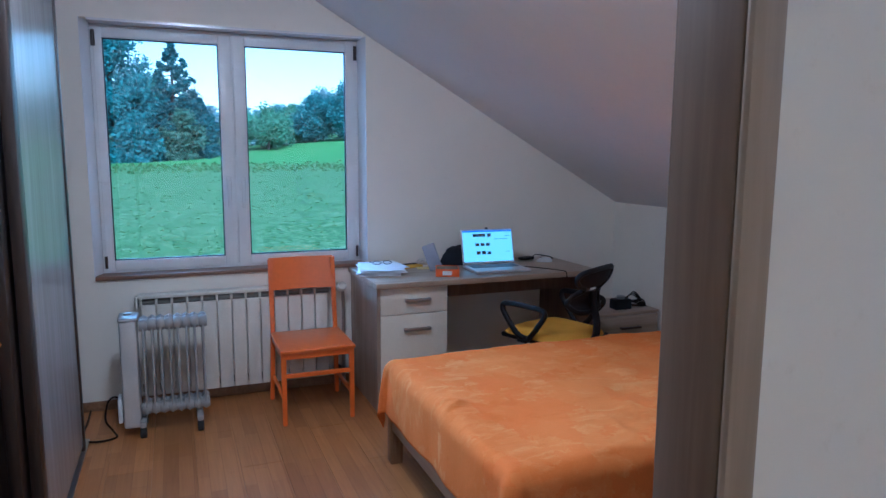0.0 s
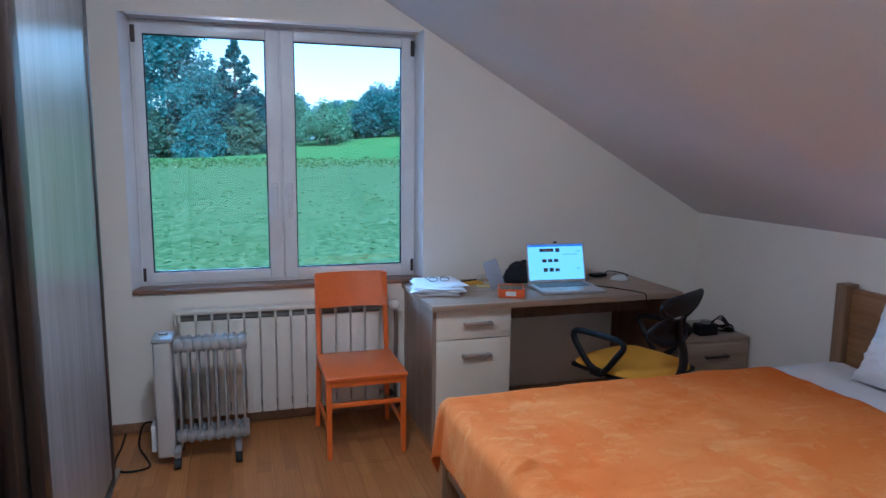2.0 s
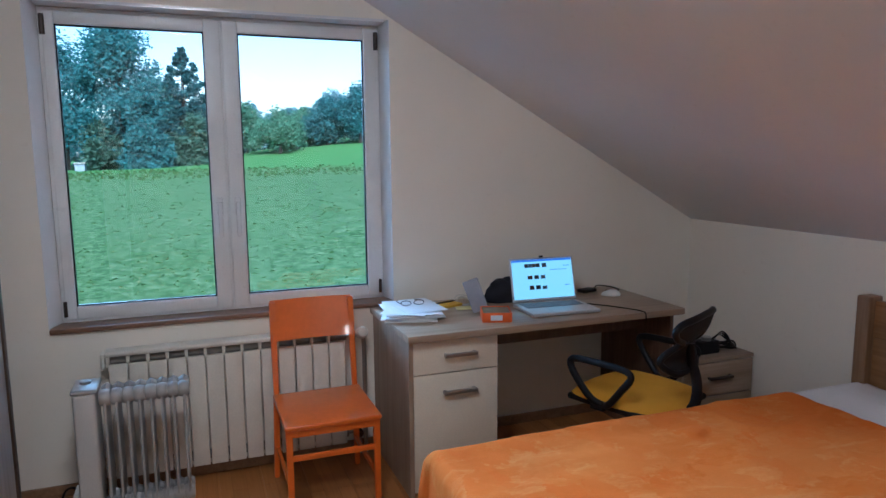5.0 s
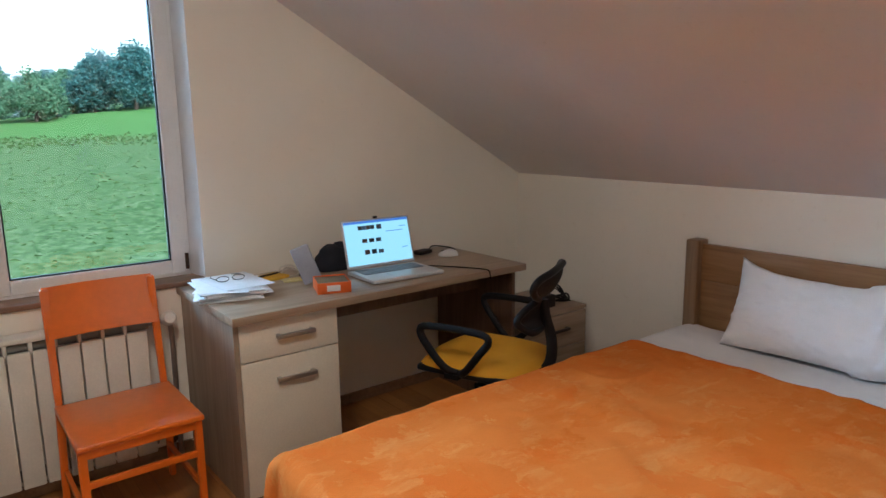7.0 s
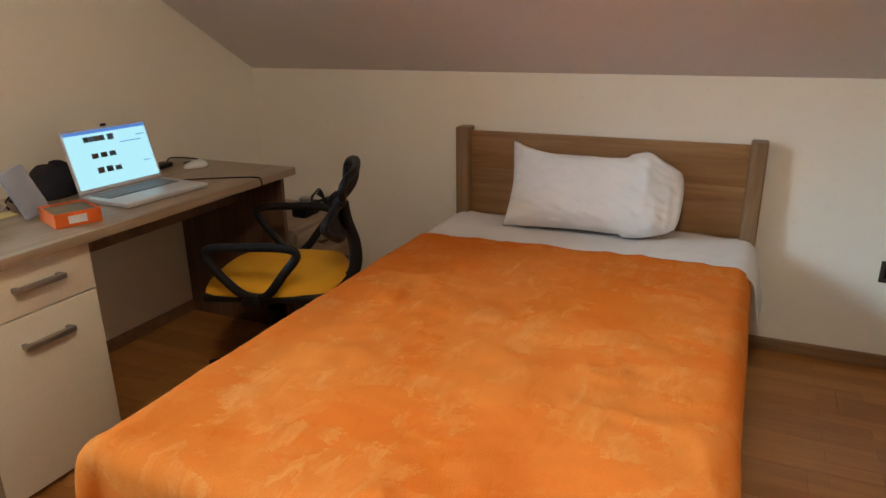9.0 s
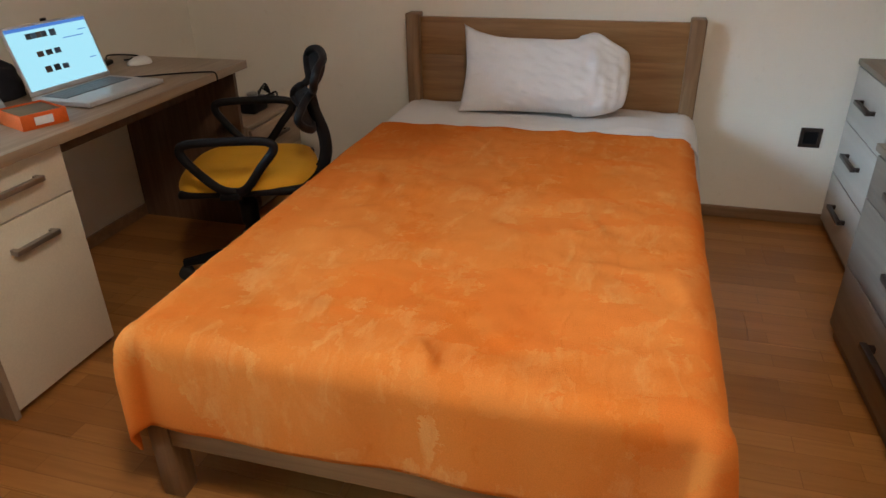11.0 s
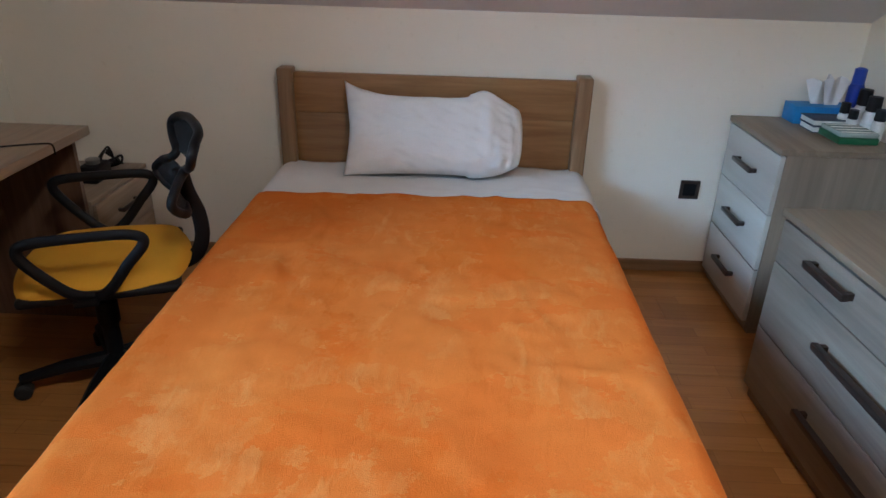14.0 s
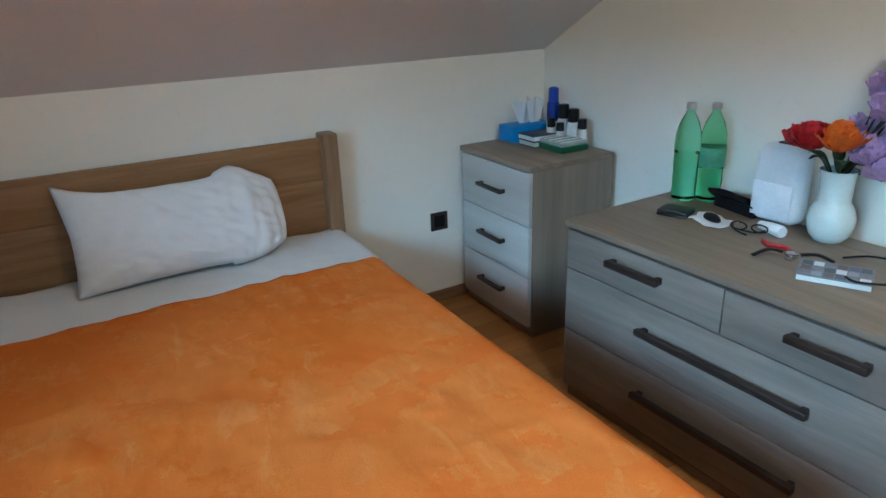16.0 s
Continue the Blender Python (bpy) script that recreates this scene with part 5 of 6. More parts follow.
def soft_lump(cx, cy, z, sx, sy, sz, seed, n=14, k=22):
    """A slumped cloth bag."""
    b = bmesh.new()
    rings = []
    for i in range(n + 1):
        a = i / n * math.pi / 2
        ring = []
        for j in range(k):
            t = j / k * math.tau
            w = 1 + 0.22 * noise.noise(Vector((math.cos(t) * 1.6, math.sin(t) * 1.6, a * 2 + seed)))
            e = math.cos(a) ** 0.45
            ring.append(b.verts.new((cx + sx * math.cos(t) * e * w, cy + sy * math.sin(t) * e * w, z + sz * math.sin(a) ** 0.8 * (1 + 0.25 * noise.noise(Vector((math.cos(t), math.sin(t), seed)))))))
        rings.append(ring)
    for one, two in zip(rings, rings[1:]):
        for j in range(k):
            b.faces.new((one[j], one[(j + 1) % k], two[(j + 1) % k], two[j]))
    b.faces.new(rings[0][::-1])
    bmesh.ops.remove_doubles(b, verts=b.verts, dist=0.0005)
    return b


NAVY = plain("black_blue_cloth", (0.012, 0.013, 0.022), 0.85, vary=0.3, bump=0.5, fine=240)
single("cloth_pouch", soft_lump(1.80, 4.03, DT, 0.10, 0.06, 0.115, 2.0), NAVY, "black cloth pouch behind the laptop", "pouch", (1.80, 4.03, DT), angle=180)

# laptop
SILVER = plain("silver_laptop", (0.62, 0.62, 0.65), 0.35, 0.15, 0.05, bump=0.02)
KEYGREY = plain("grey_keys", (0.22, 0.23, 0.26), 0.5)
lt = thing("laptop", "open silver laptop with a lit web page", "laptop", pose(1.945, 3.735, DT, 0, 0, -3), local=True)
LW, LD = 0.358, 0.245
part("base", block(-LW / 2, -LD / 2, 0.002, LW / 2, LD / 2, 0.018, 0.004, 3), SILVER, lt, "silver keyboard half")
part("key_bed", block(-LW / 2 + 0.025, -0.005, 0.0182, LW / 2 - 0.025, LD / 2 - 0.02, 0.0190, 0.0002), KEYGREY, lt, "recessed key bed")
for r_ in range(5):
    for c_ in range(14):
        x = -LW / 2 + 0.030 + c_ * 0.0214
        y = 0.0 + r_ * 0.0195
        part("key", block(x, y, 0.019, x + 0.0185, y + 0.0165, 0.0208), KEYGREY, lt, smooth=False)
part("touchpad", block(-0.06, -LD / 2 + 0.012, 0.0181, 0.045, -0.018, 0.0186), SILVER, lt, "smooth touchpad")
sm = Matrix.Translation((0, LD / 2 - 0.006, 0.018)) @ Matrix.Rotation(radians(-15), 4, "X")
lid = part("lid", block(-LW / 2, 0.0, 0.004, LW / 2, 0.006, 0.228, 0.003, 3, m=sm), SILVER, lt, "silver screen half")
part("screen", block(-LW / 2 + 0.010, -0.0012, 0.018, LW / 2 - 0.010, -0.0002, 0.219, m=sm), glow("lit_screen", (0.46, 0.88, 1.0), 0.36), lid, "bright white web page", smooth=False)
SCR_BLUE = glow("lit_blue_bar", (0.12, 0.32, 0.9), 0.25)
part("title_bar", block(-LW / 2 + 0.010, -0.0018, 0.2075, LW / 2 - 0.010, -0.0013, 0.219, m=sm), SCR_BLUE, lid, "blue bar", smooth=False)
PIC = [plain("screen_dark_a", (0.05, 0.06, 0.08), 0.3), plain("screen_dark_b", (0.12, 0.08, 0.07), 0.3), plain("screen_dark_c", (0.10, 0.16, 0.26), 0.3)]
thumbs = [(-0.098 + i * 0.0215, 0.178, 0.0205, 0.019) for i in range(4)] + [(-0.001, 0.176, 0.026, 0.022)]
thumbs += [(-0.085 + i * 0.036, 0.118, 0.026, 0.018) for i in range(3)] + [(-0.080 + i * 0.036, 0.064, 0.026, 0.021 - 0.004 * (i == 2)) for i in range(3)]
for i, (x, z, w, h) in enumerate(thumbs):
    part("thumbnail", block(x, -0.0018, z, x + w, -0.0013, z + h, m=sm), PIC[(i * 2) % 3], lid, smooth=False)
for x, z, w in ((0.045, 0.160, 0.09), (0.12, 0.178, 0.035), (0.12, 0.078, 0.03)):
    part("text_line", block(x, -0.0018, z, x + w, -0.0013, z + 0.003, m=sm), SCR_BLUE, lid, "thin text line", smooth=False)
part("webcam", block(-0.010, -0.004, 0.227, 0.010, 0.006, 0.237, 0.002, m=sm), BLACK, lid, "small dark webcam cover")


def mouse_shape(cx, cy, z, w, l, h, turn):
    b = bmesh.new()
    bmesh.ops.create_uvsphere(b, u_segments=24, v_segments=14, radius=1)
    for v in b.verts:
        v.co.z = max(v.co.z, -0.15)
        v.co = Vector((v.co.x * w * (1 - 0.12 * v.co.y), v.co.y * l, (v.co.z + 0.15) * h * (1 - 0.2 * v.co.y)))
    bmesh.ops.transform(b, verts=b.verts, matrix=Matrix.Translation((cx, cy, z)) @ Matrix.Rotation(radians(turn), 4, "Z"))
    return b


mo = thing("computer_mouse", "small white computer mouse on the desk", "mouse", (2.395, 3.925, DT))
part("shell", mouse_shape(2.395, 3.925, DT, 0.032, 0.052, 0.028, 60), PVC, mo, angle=180)
part("wheel", tube([(2.375, 3.938, DT + 0.024), (2.378, 3.945, DT + 0.024)], 0.006, 10), BLACK, mo)
single("phone_charger", block(-0.05, -0.03, 0, 0.05, 0.03, 0.018, 0.006, 3, m=Matrix.Translation((2.33, 4.06, DT)) @ Matrix.Rotation(radians(15), 4, "Z")), BLACK, "black power adapter on the desk", "adapter", (2.33, 4.06, DT))
single("adapter_cable", tube(curve_points([(2.38, 4.07, DT + 0.006), (2.43, 4.11, DT + 0.02), (2.50, 4.09, DT + 0.012), (2.52, 4.03, DT + 0.005), (2.47, 4.0, DT + 0.005), (2.43, 4.03, DT + 0.005)]), 0.0035, 8), BLACK, "thin black adapter cable curled on the desk", "cable", (2.45, 4.06, DT))
single("mouse_cable", tube(curve_points([(2.14, 3.80, DT + 0.004), (2.22, 3.70, DT + 0.004), (2.27, 3.60, DT + 0.006), (2.30, 3.525, DT + 0.006), (2.31, 3.511, DT - 0.004), (2.315, 3.512, DT - 0.034)]), 0.003, 8), BLACK, "thin black cable running over the desk edge", "cable", (2.25, 3.6, DT))

# on the nightstand: a small black camera-like device with a coiled strap
dv = thing("black_device", "black electronic device with a coiled strap", "device", (2.86, 3.72, 0.436))
part("body", block(2.80, 3.67, 0.436, 2.93, 3.75, 0.505, 0.010, 3), BLACK, dv)
part("lens_ring", lathe([(0.026, 0), (0.028, 0.02), (0.018, 0.024)], (2.865, 3.71, 0.504)), STEEL, dv, "grey ring")
for k in range(3):
    part("strap", tube(curve_points([(2.90 - 0.02 * k, 3.70, 0.50), (2.95, 3.69 + 0.01 * k, 0.55 - 0.012 * k), (3.02 - 0.01 * k, 3.71, 0.50), (3.06, 3.73 - 0.02 * k, 0.443)]), 0.006, 8, flat=0.5), BLACK, dv, "black strap loop")
for k in range(4):
    part("strap", tube(curve_points([(2.93, 3.68 + 0.015 * k, 0.49), (3.0, 3.66 + 0.02 * k, 0.50 - 0.012 * k), (3.05, 3.70 + 0.01 * k, 0.445), (2.97, 3.77, 0.443), (2.90, 3.74, 0.47)]), 0.005, 8), BLACK, dv, "black strap loop")

# ---- things on the tall chest ----
BLUEBOX = plain("blue_card", (0.03, 0.22, 0.55), 0.5, vary=0.1, scale=18)
tb = thing("tissue_box", "blue tissue box with white tissues pulled out", "tissue box", (3.02, 0.76, KT))
part("carton", block(2.960, 0.668, KT, 3.070, 0.890, KT + 0.07, 0.002), BLUEBOX, tb)
for k in range(2):
    b = sheet(10, 8, lambda u, v, k=k: (3.01 + 0.03 * math.sin(v * 6 + k) * u + 0.012 * k, 0.735 + k * 0.05 + (v - 0.5) * (0.05 + 0.06 * u), KT + 0.065 + 0.115 * u * (1 - 0.3 * abs(v - 0.5 + 0.2 * k)) + 0.01 * math.sin(v * 9) * u), 0.001)
    part("tissue", b, LINEN, tb, "crumpled white tissue")
BOOKW = plain("book_pages", (0.75, 0.74, 0.70), 0.8, vary=0.05)
BOOKN = plain("navy_cover", (0.03, 0.035, 0.07), 0.5)
for i in range(2):
    z = KT + i * 0.024
    nb = thing("notebook", "dark notebook with white pages on the chest", "book", (2.885, 0.80, z), "notebooks on the chest")
    o = 0.006 * i
    part("pages", block(2.828 + o, 0.72, z + 0.003, 2.938 + o, 0.872, z + 0.021), BOOKW, nb, "white page block")
    part("cover", block(2.825 + o, 0.718, z + 0.021, 2.942 + o, 0.876, z + 0.024, 0.0008), BOOKN, nb, "dark cover")
    part("cover", block(2.825 + o, 0.718, z, 2.942 + o, 0.876, z + 0.003, 0.0008), BOOKN, nb, "dark cover")
GREENBOX = plain("green_plastic", (0.012, 0.10, 0.04), 0.35)
gb = thing("pill_organiser", "green plastic organiser with a clear lid", "plastic box", (2.735, 0.775, KT))
part("tray", block(2.665, 0.712, KT, 2.822, 0.857, KT + 0.025, 0.006, 3), GREENBOX, gb)
part("lid", block(2.668, 0.715, KT + 0.025, 2.819, 0.854, KT + 0.042, 0.005, 3), plain("clear_grey_lid", (0.35, 0.40, 0.38), 0.12), gb, "translucent grey lid")
for k in range(4):
    part("divider", block(2.68 + k * 0.038, 0.722, KT + 0.0421, 2.684 + k * 0.038, 0.847, KT + 0.0436), EDGE_WHITE, gb)
sc = thing("spray_can", "tall blue spray can on the chest", "spray can", (2.915, 0.705, KT))
part("can", lathe([(0.026, 0), (0.028, 0.004), (0.028, 0.160), (0.023, 0.172)], (2.915, 0.705, KT)), plain("blue_can", (0.012, 0.035, 0.30), 0.3, 0.3), sc)
part("cap", lathe([(0.0215, 0.169), (0.0225, 0.175), (0.0215, 0.228), (0.012, 0.233)], (2.915, 0.705, KT)), plain("blue_cap", (0.02, 0.06, 0.42), 0.35), sc, "bright blue cap")
part("band", lathe([(0.0282, 0.05), (0.0286, 0.052), (0.0286, 0.085), (0.0282, 0.087)], (2.915, 0.705, KT)), EDGE_WHITE, sc, "white printed band")
PILLW = plain("white_label", (0.70, 0.70, 0.70), 0.5, vary=0.1, scale=40)
for x, y, h, r_ in ((2.850, 0.700, 0.165, 0.027), (2.793, 0.692, 0.150, 0.028), (2.738, 0.690, 0.115, 0.022), (2.868, 0.752, 0.110, 0.020), (2.815, 0.745, 0.095, 0.019)):
    pb = thing("medicine_bottle", "small white-labelled bottle with black lid", "bottle", (x, y, KT), "medicine bottles on the chest")
    part("bottle", lathe([(r_ * 0.9, 0), (r_, 0.004), (r_, h * 0.56), (r_ * 0.75, h * 0.64)], (x, y, KT), 18), PILLW, pb)
    part("lid", lathe([(r_ * 0.8, h * 0.64), (r_ * 0.9, h * 0.66), (r_ * 0.84, h), (r_ * 0.5, h * 1.01)], (x, y, KT), 18), BLACK, pb, "black screw lid")

# ---- things on the dresser ----
GREENPET = glass("green_bottle_plastic", (0.42, 0.90, 0.60), 0.03, 1.2)
WATERP = glass("mineral_water", (0.80, 0.97, 0.88), 0.0, 1.15)
BLABEL = plain("bottle_label", (0.10, 0.30, 0.17), 0.5, vary=0.2, scale=30)
for x, y, fill in ((2.12, 0.755, 0.17), (2.065, 0.695, 0.12)):
    bt = thing("plastic_bottle", "green plastic water bottle with a pale cap", "bottle", (x, y, QT), "green bottles on the dresser")
    prof = [(0.030, 0.0), (0.041, 0.006), (0.043, 0.03), (0.040, 0.05), (0.043, 0.07), (0.041, 0.10), (0.043, 0.13), (0.0445, 0.20), (0.042, 0.235), (0.031, 0.275), (0.017, 0.302), (0.0135, 0.31), (0.0135, 0.322)]
    part("bottle", lathe(prof, (x, y, QT), 26), GREENPET, bt, "ribbed green plastic", angle=60)
    part("cap", lathe([(0.0155, 0.318), (0.0160, 0.320), (0.0160, 0.338), (0.012, 0.340)], (x, y, QT), 20), plain("pale_cap", (0.38, 0.36, 0.34), 0.4), bt, "pale screw cap")
    part("label", lathe([(0.0447, 0.125), (0.0456, 0.127), (0.0462, 0.190), (0.0452, 0.192)], (x, y, QT), 26), BLABEL, bt, "printed green label") if fill == 0.12 else None
    part("water", lathe([(0.026, 0.004), (0.039, 0.01), (0.039, fill)], (x, y, QT), 22), WATERP, bt, "water inside")
LEATHER = plain("black_leather", (0.012, 0.012, 0.014), 0.38, vary=0.25, bump=0.4, fine=200)
wa = thing("wallet", "folded black leather wallet", "wallet", pose(2.02, 0.90, QT, 0, 0, 22), local=True)
part("flap", block(-0.05, -0.042, 0.011, 0.05, 0.042, 0.020, 0.004, 3), LEATHER, wa)
part("flap", block(-0.051, -0.043, 0.0, 0.051, 0.043, 0.010, 0.004, 3), LEATHER, wa)
single("paper_tissue", sheet(10, 10, lambda u, v: (1.905 + (u - 0.5) * 0.13 + 0.01 * math.sin(v * 7), 0.865 + (v - 0.5) * 0.10 + 0.012 * math.sin(u * 6), QT + 0.003 + 0.004 * math.sin(u * 9 + v * 7) ** 2), 0.0015), PAPER, "crumpled white paper tissue", "paper", (1.905, 0.865, QT))
single("car_key", mouse_shape(1.90, 0.868, QT + 0.0085, 0.022, 0.042, 0.014, 65), BLACK, "black car key lying on the paper", "key", (1.90, 0.868, QT + 0.0085))
ca = thing("glasses_case", "open black glasses case", "glasses case", pose(1.925, 0.70, QT, 0, 0, -8), local=True)
b = bmesh.new()
block(-0.085, -0.035, 0, 0.085, 0.035, 0.004, bm=b)
for q in ((-0.085, -0.035, 0.085, -0.030), (-0.085, 0.030, 0.085, 0.035), (-0.085, -0.030, -0.080, 0.030), (0.080, -0.030, 0.085, 0.030)):
    block(q[0], q[1], 0.0, q[2], q[3], 0.036, 0.002, bm=b)
part("tray", b, BLACK, ca, "black shell")
part("lid", sheet(14, 6, lambda u, v: (-0.085 + 0.17 * u, 0.035 + 0.03 * math.sin(v * 1.6), 0.036 + 0.030 * v + 0.012 * math.sin(u * math.pi)), 0.004), BLACK, ca, "raised lid")
de = thing("humidifier", "white rounded tabletop device beside the vase", "device", (1.775, 0.70, QT))
b = block(1.708, 0.655, QT, 1.870, 0.745, QT + 0.248, 0.036, 6)
part("shell", b, PVC, de, "glossy white shell")
part("front_panel", block(1.722, 0.7455, QT + 0.02, 1.856, 0.748, QT + 0.13, 0.001), PAPER, de, "paler lower panel")
part("spout", block(1.762, 0.675, QT + 0.247, 1.815, 0.71, QT + 0.253, 0.002), BRONZE, de, "brown top slot")
CERAMIC = plain("white_ceramic", (0.68, 0.76, 0.73), 0.12, vary=0.03, bump=0.02, coat=0.6)
vs_ = thing("vase", "glossy white ceramic vase with a round belly", "vase", (1.60, 0.735, QT))
part("body", lathe([(0.034, 0), (0.042, 0.003), (0.056, 0.022), (0.064, 0.052), (0.064, 0.074), (0.057, 0.098), (0.049, 0.112), (0.043, 0.120), (0.044, 0.150), (0.048, 0.195), (0.051, 0.212), (0.047, 0.212), (0.041, 0.17), (0.039, 0.13)], (1.60, 0.735, QT), 36), CERAMIC, vs_, angle=70)


def bloom(c, r, n, mat, name, label, parent, seed, ruffle=0.3):
    """A flower head of many curled petals."""
    rr = random.Random(seed)
    b = bmesh.new()
    for i in range(n):
        a = i * 2.4
        lift = 1 - i / n
        d_ = Vector((math.cos(a), math.sin(a), 0.2 + 1.6 * lift)).normalized()
        s = d_.cross(Vector((0, 0, 1))).normalized()
        up = s.cross(d_)
        ln, wd = r * rr.uniform(0.75, 1.1), r * rr.uniform(0.35, 0.5)

        def f(u, v, d_=d_, s=s, up=up, ln=ln, wd=wd, ph=rr.uniform(0, 6)):
            w = math.sin(min(1, u * 1.1 + 0.08) * math.pi * 0.8) * wd
            return Vector(c) + d_ * ln * u + s * (v - 0.5) * 2 * w + up * (0.35 * ln * u * u + ruffle * wd * math.sin(v * 9 + ph) * u * 0.4)
        sheet(4, 4, f, 0.0, b)
    return part(name, b, mat, parent, label, angle=180)


fl = thing("flower_bunch", "red, orange and lilac artificial flowers in a vase", "flowers", (1.60, 0.735, QT + 0.165))
STEM = plain("dark_stem", (0.03, 0.05, 0.02), 0.6)
REDP, ORP = plain("red_petal", (0.50, 0.012, 0.016), 0.6, vary=0.25, scale=40), plain("orange_petal", (0.80, 0.17, 0.012), 0.6, vary=0.2, scale=40)
LILAC = plain("lilac_petal", (0.60, 0.40, 0.66), 0.6, vary=0.25, scale=40)
heads = [((1.655, 0.80, 0.268), 0.070, 40, REDP), ((1.71, 0.765, 0.262), 0.062, 36, REDP), ((1.575, 0.80, 0.275), 0.076, 40, ORP)]
heads += [((1.54 - 0.010 * i + 0.05 * (i % 3 - 1), 0.72 + 0.03 * math.sin(i * 2.1), 0.20 + 0.041 * i), 0.086 - 0.003 * i, 20, LILAC) for i in range(10)]
for i, (c, r_, n, mt) in enumerate(heads):
    c = (c[0], c[1], c[2] + QT)
    nm = "lilac_bloom" if mt is LILAC else "bloom"
    bloom(c, r_, n, mt, nm, {REDP: "red petals", ORP: "orange petals", LILAC: "pale lilac petals"}[mt], fl, 50 + i)
    part("stem", tube(curve_points([(1.60 + 0.01 * math.cos(i), 0.735 + 0.01 * math.sin(i), QT + 0.17), ((1.6 + c[0]) / 2, (0.735 + c[1]) / 2, (QT + 0.22 + c[2]) / 2), c]), 0.003, 6), STEM, fl)
for i in range(6):
    a = i * 1.05
    b = sheet(6, 3, lambda u, v, a=a: (1.60 + math.cos(a) * (0.02 + 0.075 * u) + (v - 0.5) * 0.035 * math.sin(u * 3) * -math.sin(a), 0.745 + math.sin(a) * (0.02 + 0.06 * u) + (v - 0.5) * 0.035 * math.sin(u * 3) * math.cos(a), QT + 0.205 + 0.05 * math.sin(u * 2.2)), 0.0008)
    part("leaf", b, STEM, fl, "dark green leaf")
tu = thing("cream_tube", "white plastic cream tube lying down", "tube", (1.735, 0.815, QT))
part("tube", tube([(1.775, 0.80, QT + 0.012), (1.73, 0.815, QT + 0.017), (1.69, 0.828, QT + 0.019), (1.680, 0.832, QT + 0.019)], [0.012, 0.017, 0.019, 0.016], 16), PVC, tu)
sg = thing("folded_glasses", "folded dark spectacles on the dresser", "glasses", (1.77, 0.86, QT))
for s in (-1, 1):
    c = Vector((1.775 + s * 0.028, 0.855 + s * 0.012, QT + 0.014))
    part("rim", tube([c + Vector((0.022 * math.cos(a), 0.009 * math.cos(a), 0.012 * math.sin(a))) for a in [i / 16 * math.tau for i in range(16)]], 0.0024, 6, True), BLACK, sg)
    part("temple", tube(curve_points([c + Vector((s * 0.02, 0, 0)), c + Vector((0, 0.02, -0.008)), c + Vector((-s * 0.05, 0.028, -0.011))]), 0.0024, 6), BLACK, sg)
RED = plain("red_rubber", (0.42, 0.02, 0.02), 0.5)
single("red_strap", tube(curve_points([(1.69, 0.905, QT + 0.006), (1.655, 0.925, QT + 0.008), (1.62, 0.905, QT + 0.006), (1.585, 0.925, QT + 0.006)]), 0.006, 8, flat=1.6), RED, "thin red rubber strap", "strap", (1.64, 0.915, QT))
wt = thing("wristwatch", "wristwatch with a curved black band", "watch", (1.57, 0.985, QT))
part("band", tube(curve_points([(1.63, 1.03, QT + 0.010), (1.615, 0.985, QT + 0.022), (1.585, 0.965, QT + 0.018)]), 0.009, 8, flat=0.4), BLACK, wt)
part("band", tube(curve_points([(1.545, 0.945, QT + 0.018), (1.515, 0.915, QT + 0.020), (1.475, 0.905, QT + 0.010)]), 0.009, 8, flat=0.4), BLACK, wt)
part("dial", lathe([(0.014, 0), (0.017, 0.004), (0.016, 0.010), (0.012, 0.011)], (1.565, 0.955, QT + 0.009), 20), CHROME, wt, "shiny metal dial")
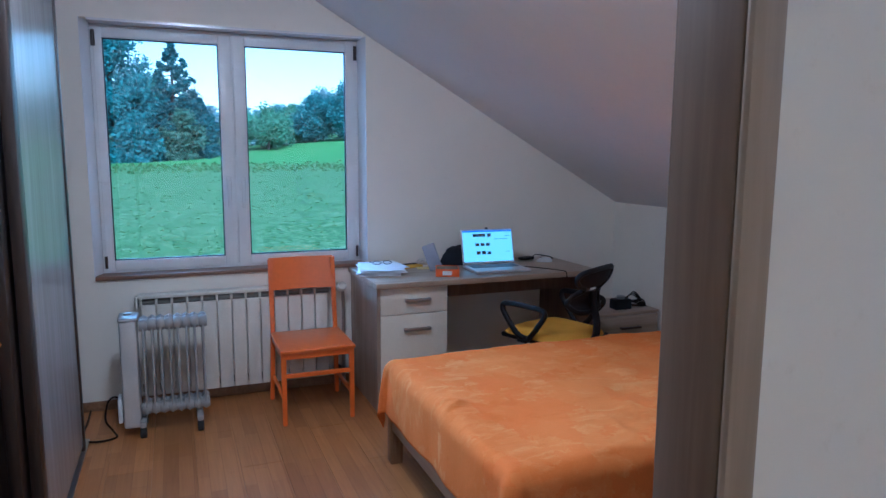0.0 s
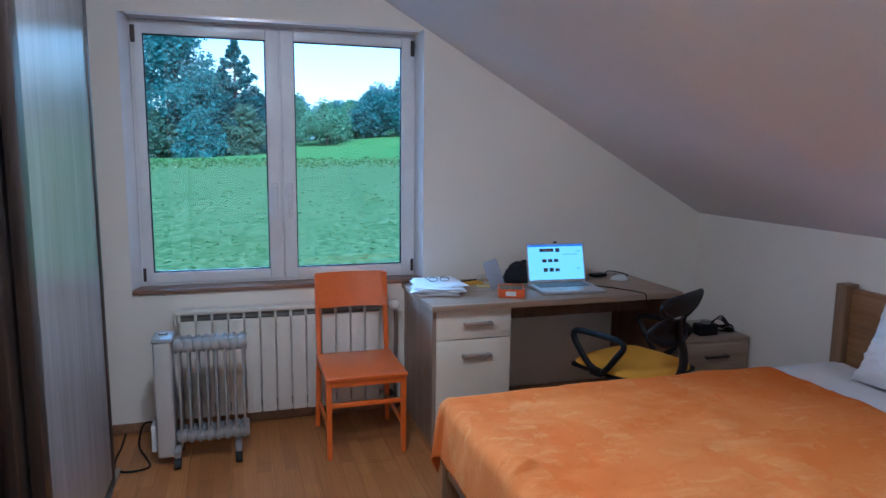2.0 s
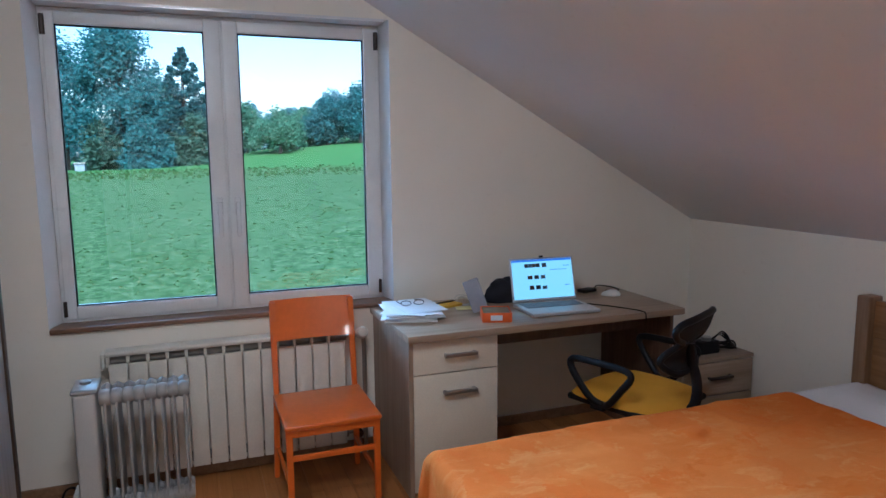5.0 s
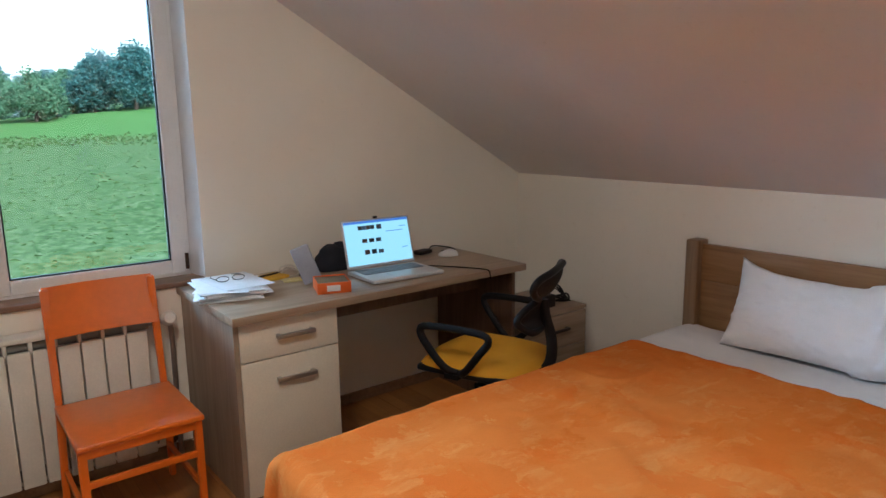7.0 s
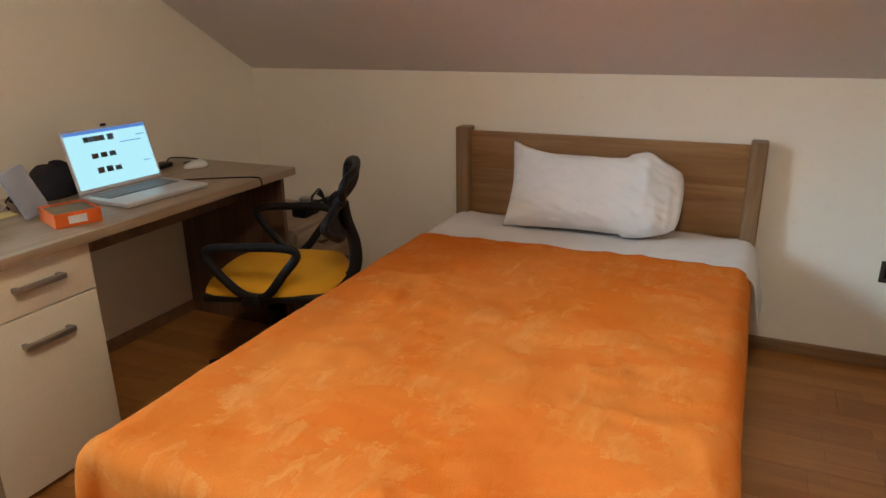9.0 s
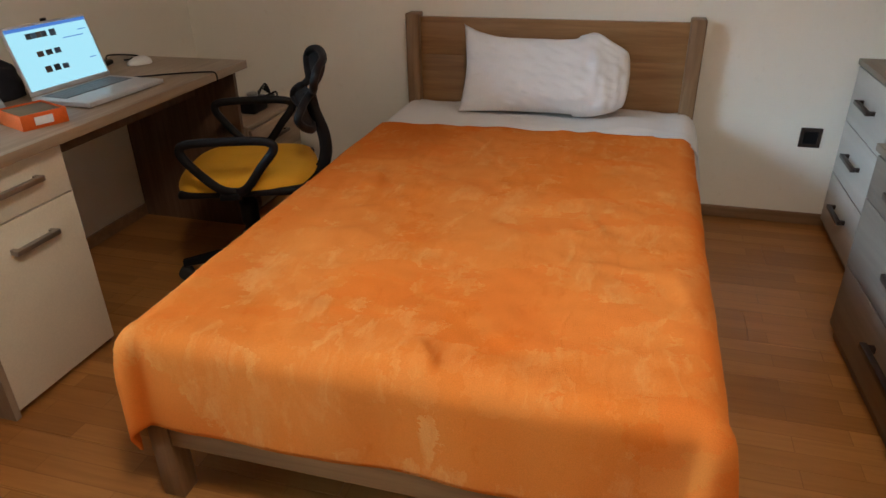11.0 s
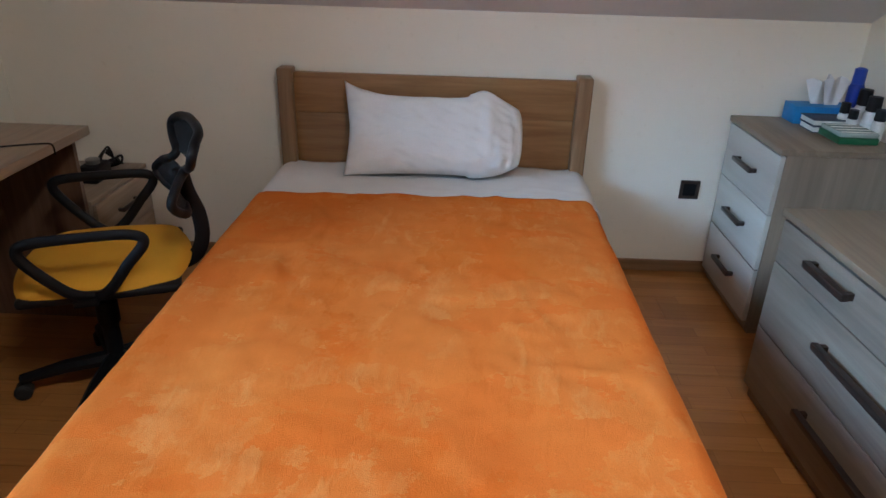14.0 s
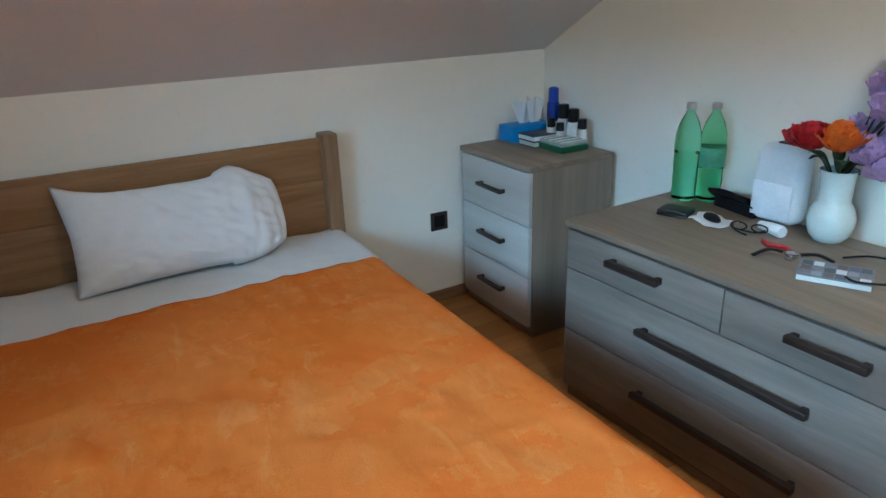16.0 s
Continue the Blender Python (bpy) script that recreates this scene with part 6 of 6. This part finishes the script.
part("band_buckle", block(1.555, 0.94, QT, 1.575, 0.97, QT + 0.009, 0.002), CHROME, wt)
COVER = plain("dark_cover_print", (0.20, 0.19, 0.22), 0.35, vary=0.3, scale=60)
bk = thing("paperback_book", "paperback with a chequered photo cover", "book", pose(1.43, 0.975, QT, 0, 0, 27), local=True)
part("pages", block(-0.083, -0.058, 0.001, 0.083, 0.058, 0.015), BOOKW, bk, "white page block")
cv = part("cover", block(-0.086, -0.060, 0.015, 0.086, 0.060, 0.0165), COVER, bk, "glossy printed cover")
for i in range(6):
    for j in range(3):
        if (i * 7 + j * 5) % 4 != 1:
            part("cover_tile", block(-0.080 + i * 0.027, -0.052 + j * 0.036, 0.0165, -0.080 + i * 0.027 + 0.024, -0.052 + j * 0.036 + 0.03, 0.0169), (PIC[0], PIC[1], PAPER, INK, BOXG)[(i * 3 + j) % 5], cv, smooth=False)
single("wire_headband", tube(curve_points([(1.49, 0.84, QT + 0.004), (1.44, 0.79, QT + 0.012), (1.36, 0.78, QT + 0.014), (1.29, 0.84, QT + 0.014), (1.29, 0.94, QT + 0.022), (1.35, 1.01, QT + 0.024), (1.39, 1.0, QT + 0.022)]), 0.003, 8), BLACK, "thin dark wire headband on the dresser", "headband", (1.38, 0.88, QT))

# ---- floor planks, last ----
PW, PL = 0.193, 1.285
shared = {}
i = 0
x = HX0
while x < XW:
    y = HY0 - (i * 0.47) % PL
    while y < YN + 0.1:
        y0, y1 = max(y, HY0 if x < HX1 - 0.1 else YS - 0.09), min(y + PL, YN + 0.1)
        x1 = min(x + PW, XW + 0.1)
        if y1 - y0 > 0.02:
            key = (round(y1 - y0, 3), round(x1 - x, 3))
            if key not in shared:
                bb = block(0.0004, 0.0004, -0.012, x1 - x - 0.0004, y1 - y0 - 0.0004, 0.0, 0.0008, 1)
                shared[key] = mesh_of("plank", bb, FLOOR, False)
            ob = new("plank", shared[key])
            ob.location = (x, y0, 0)
            ob.parent = floor
        y += PL
    x += PW
    i += 1
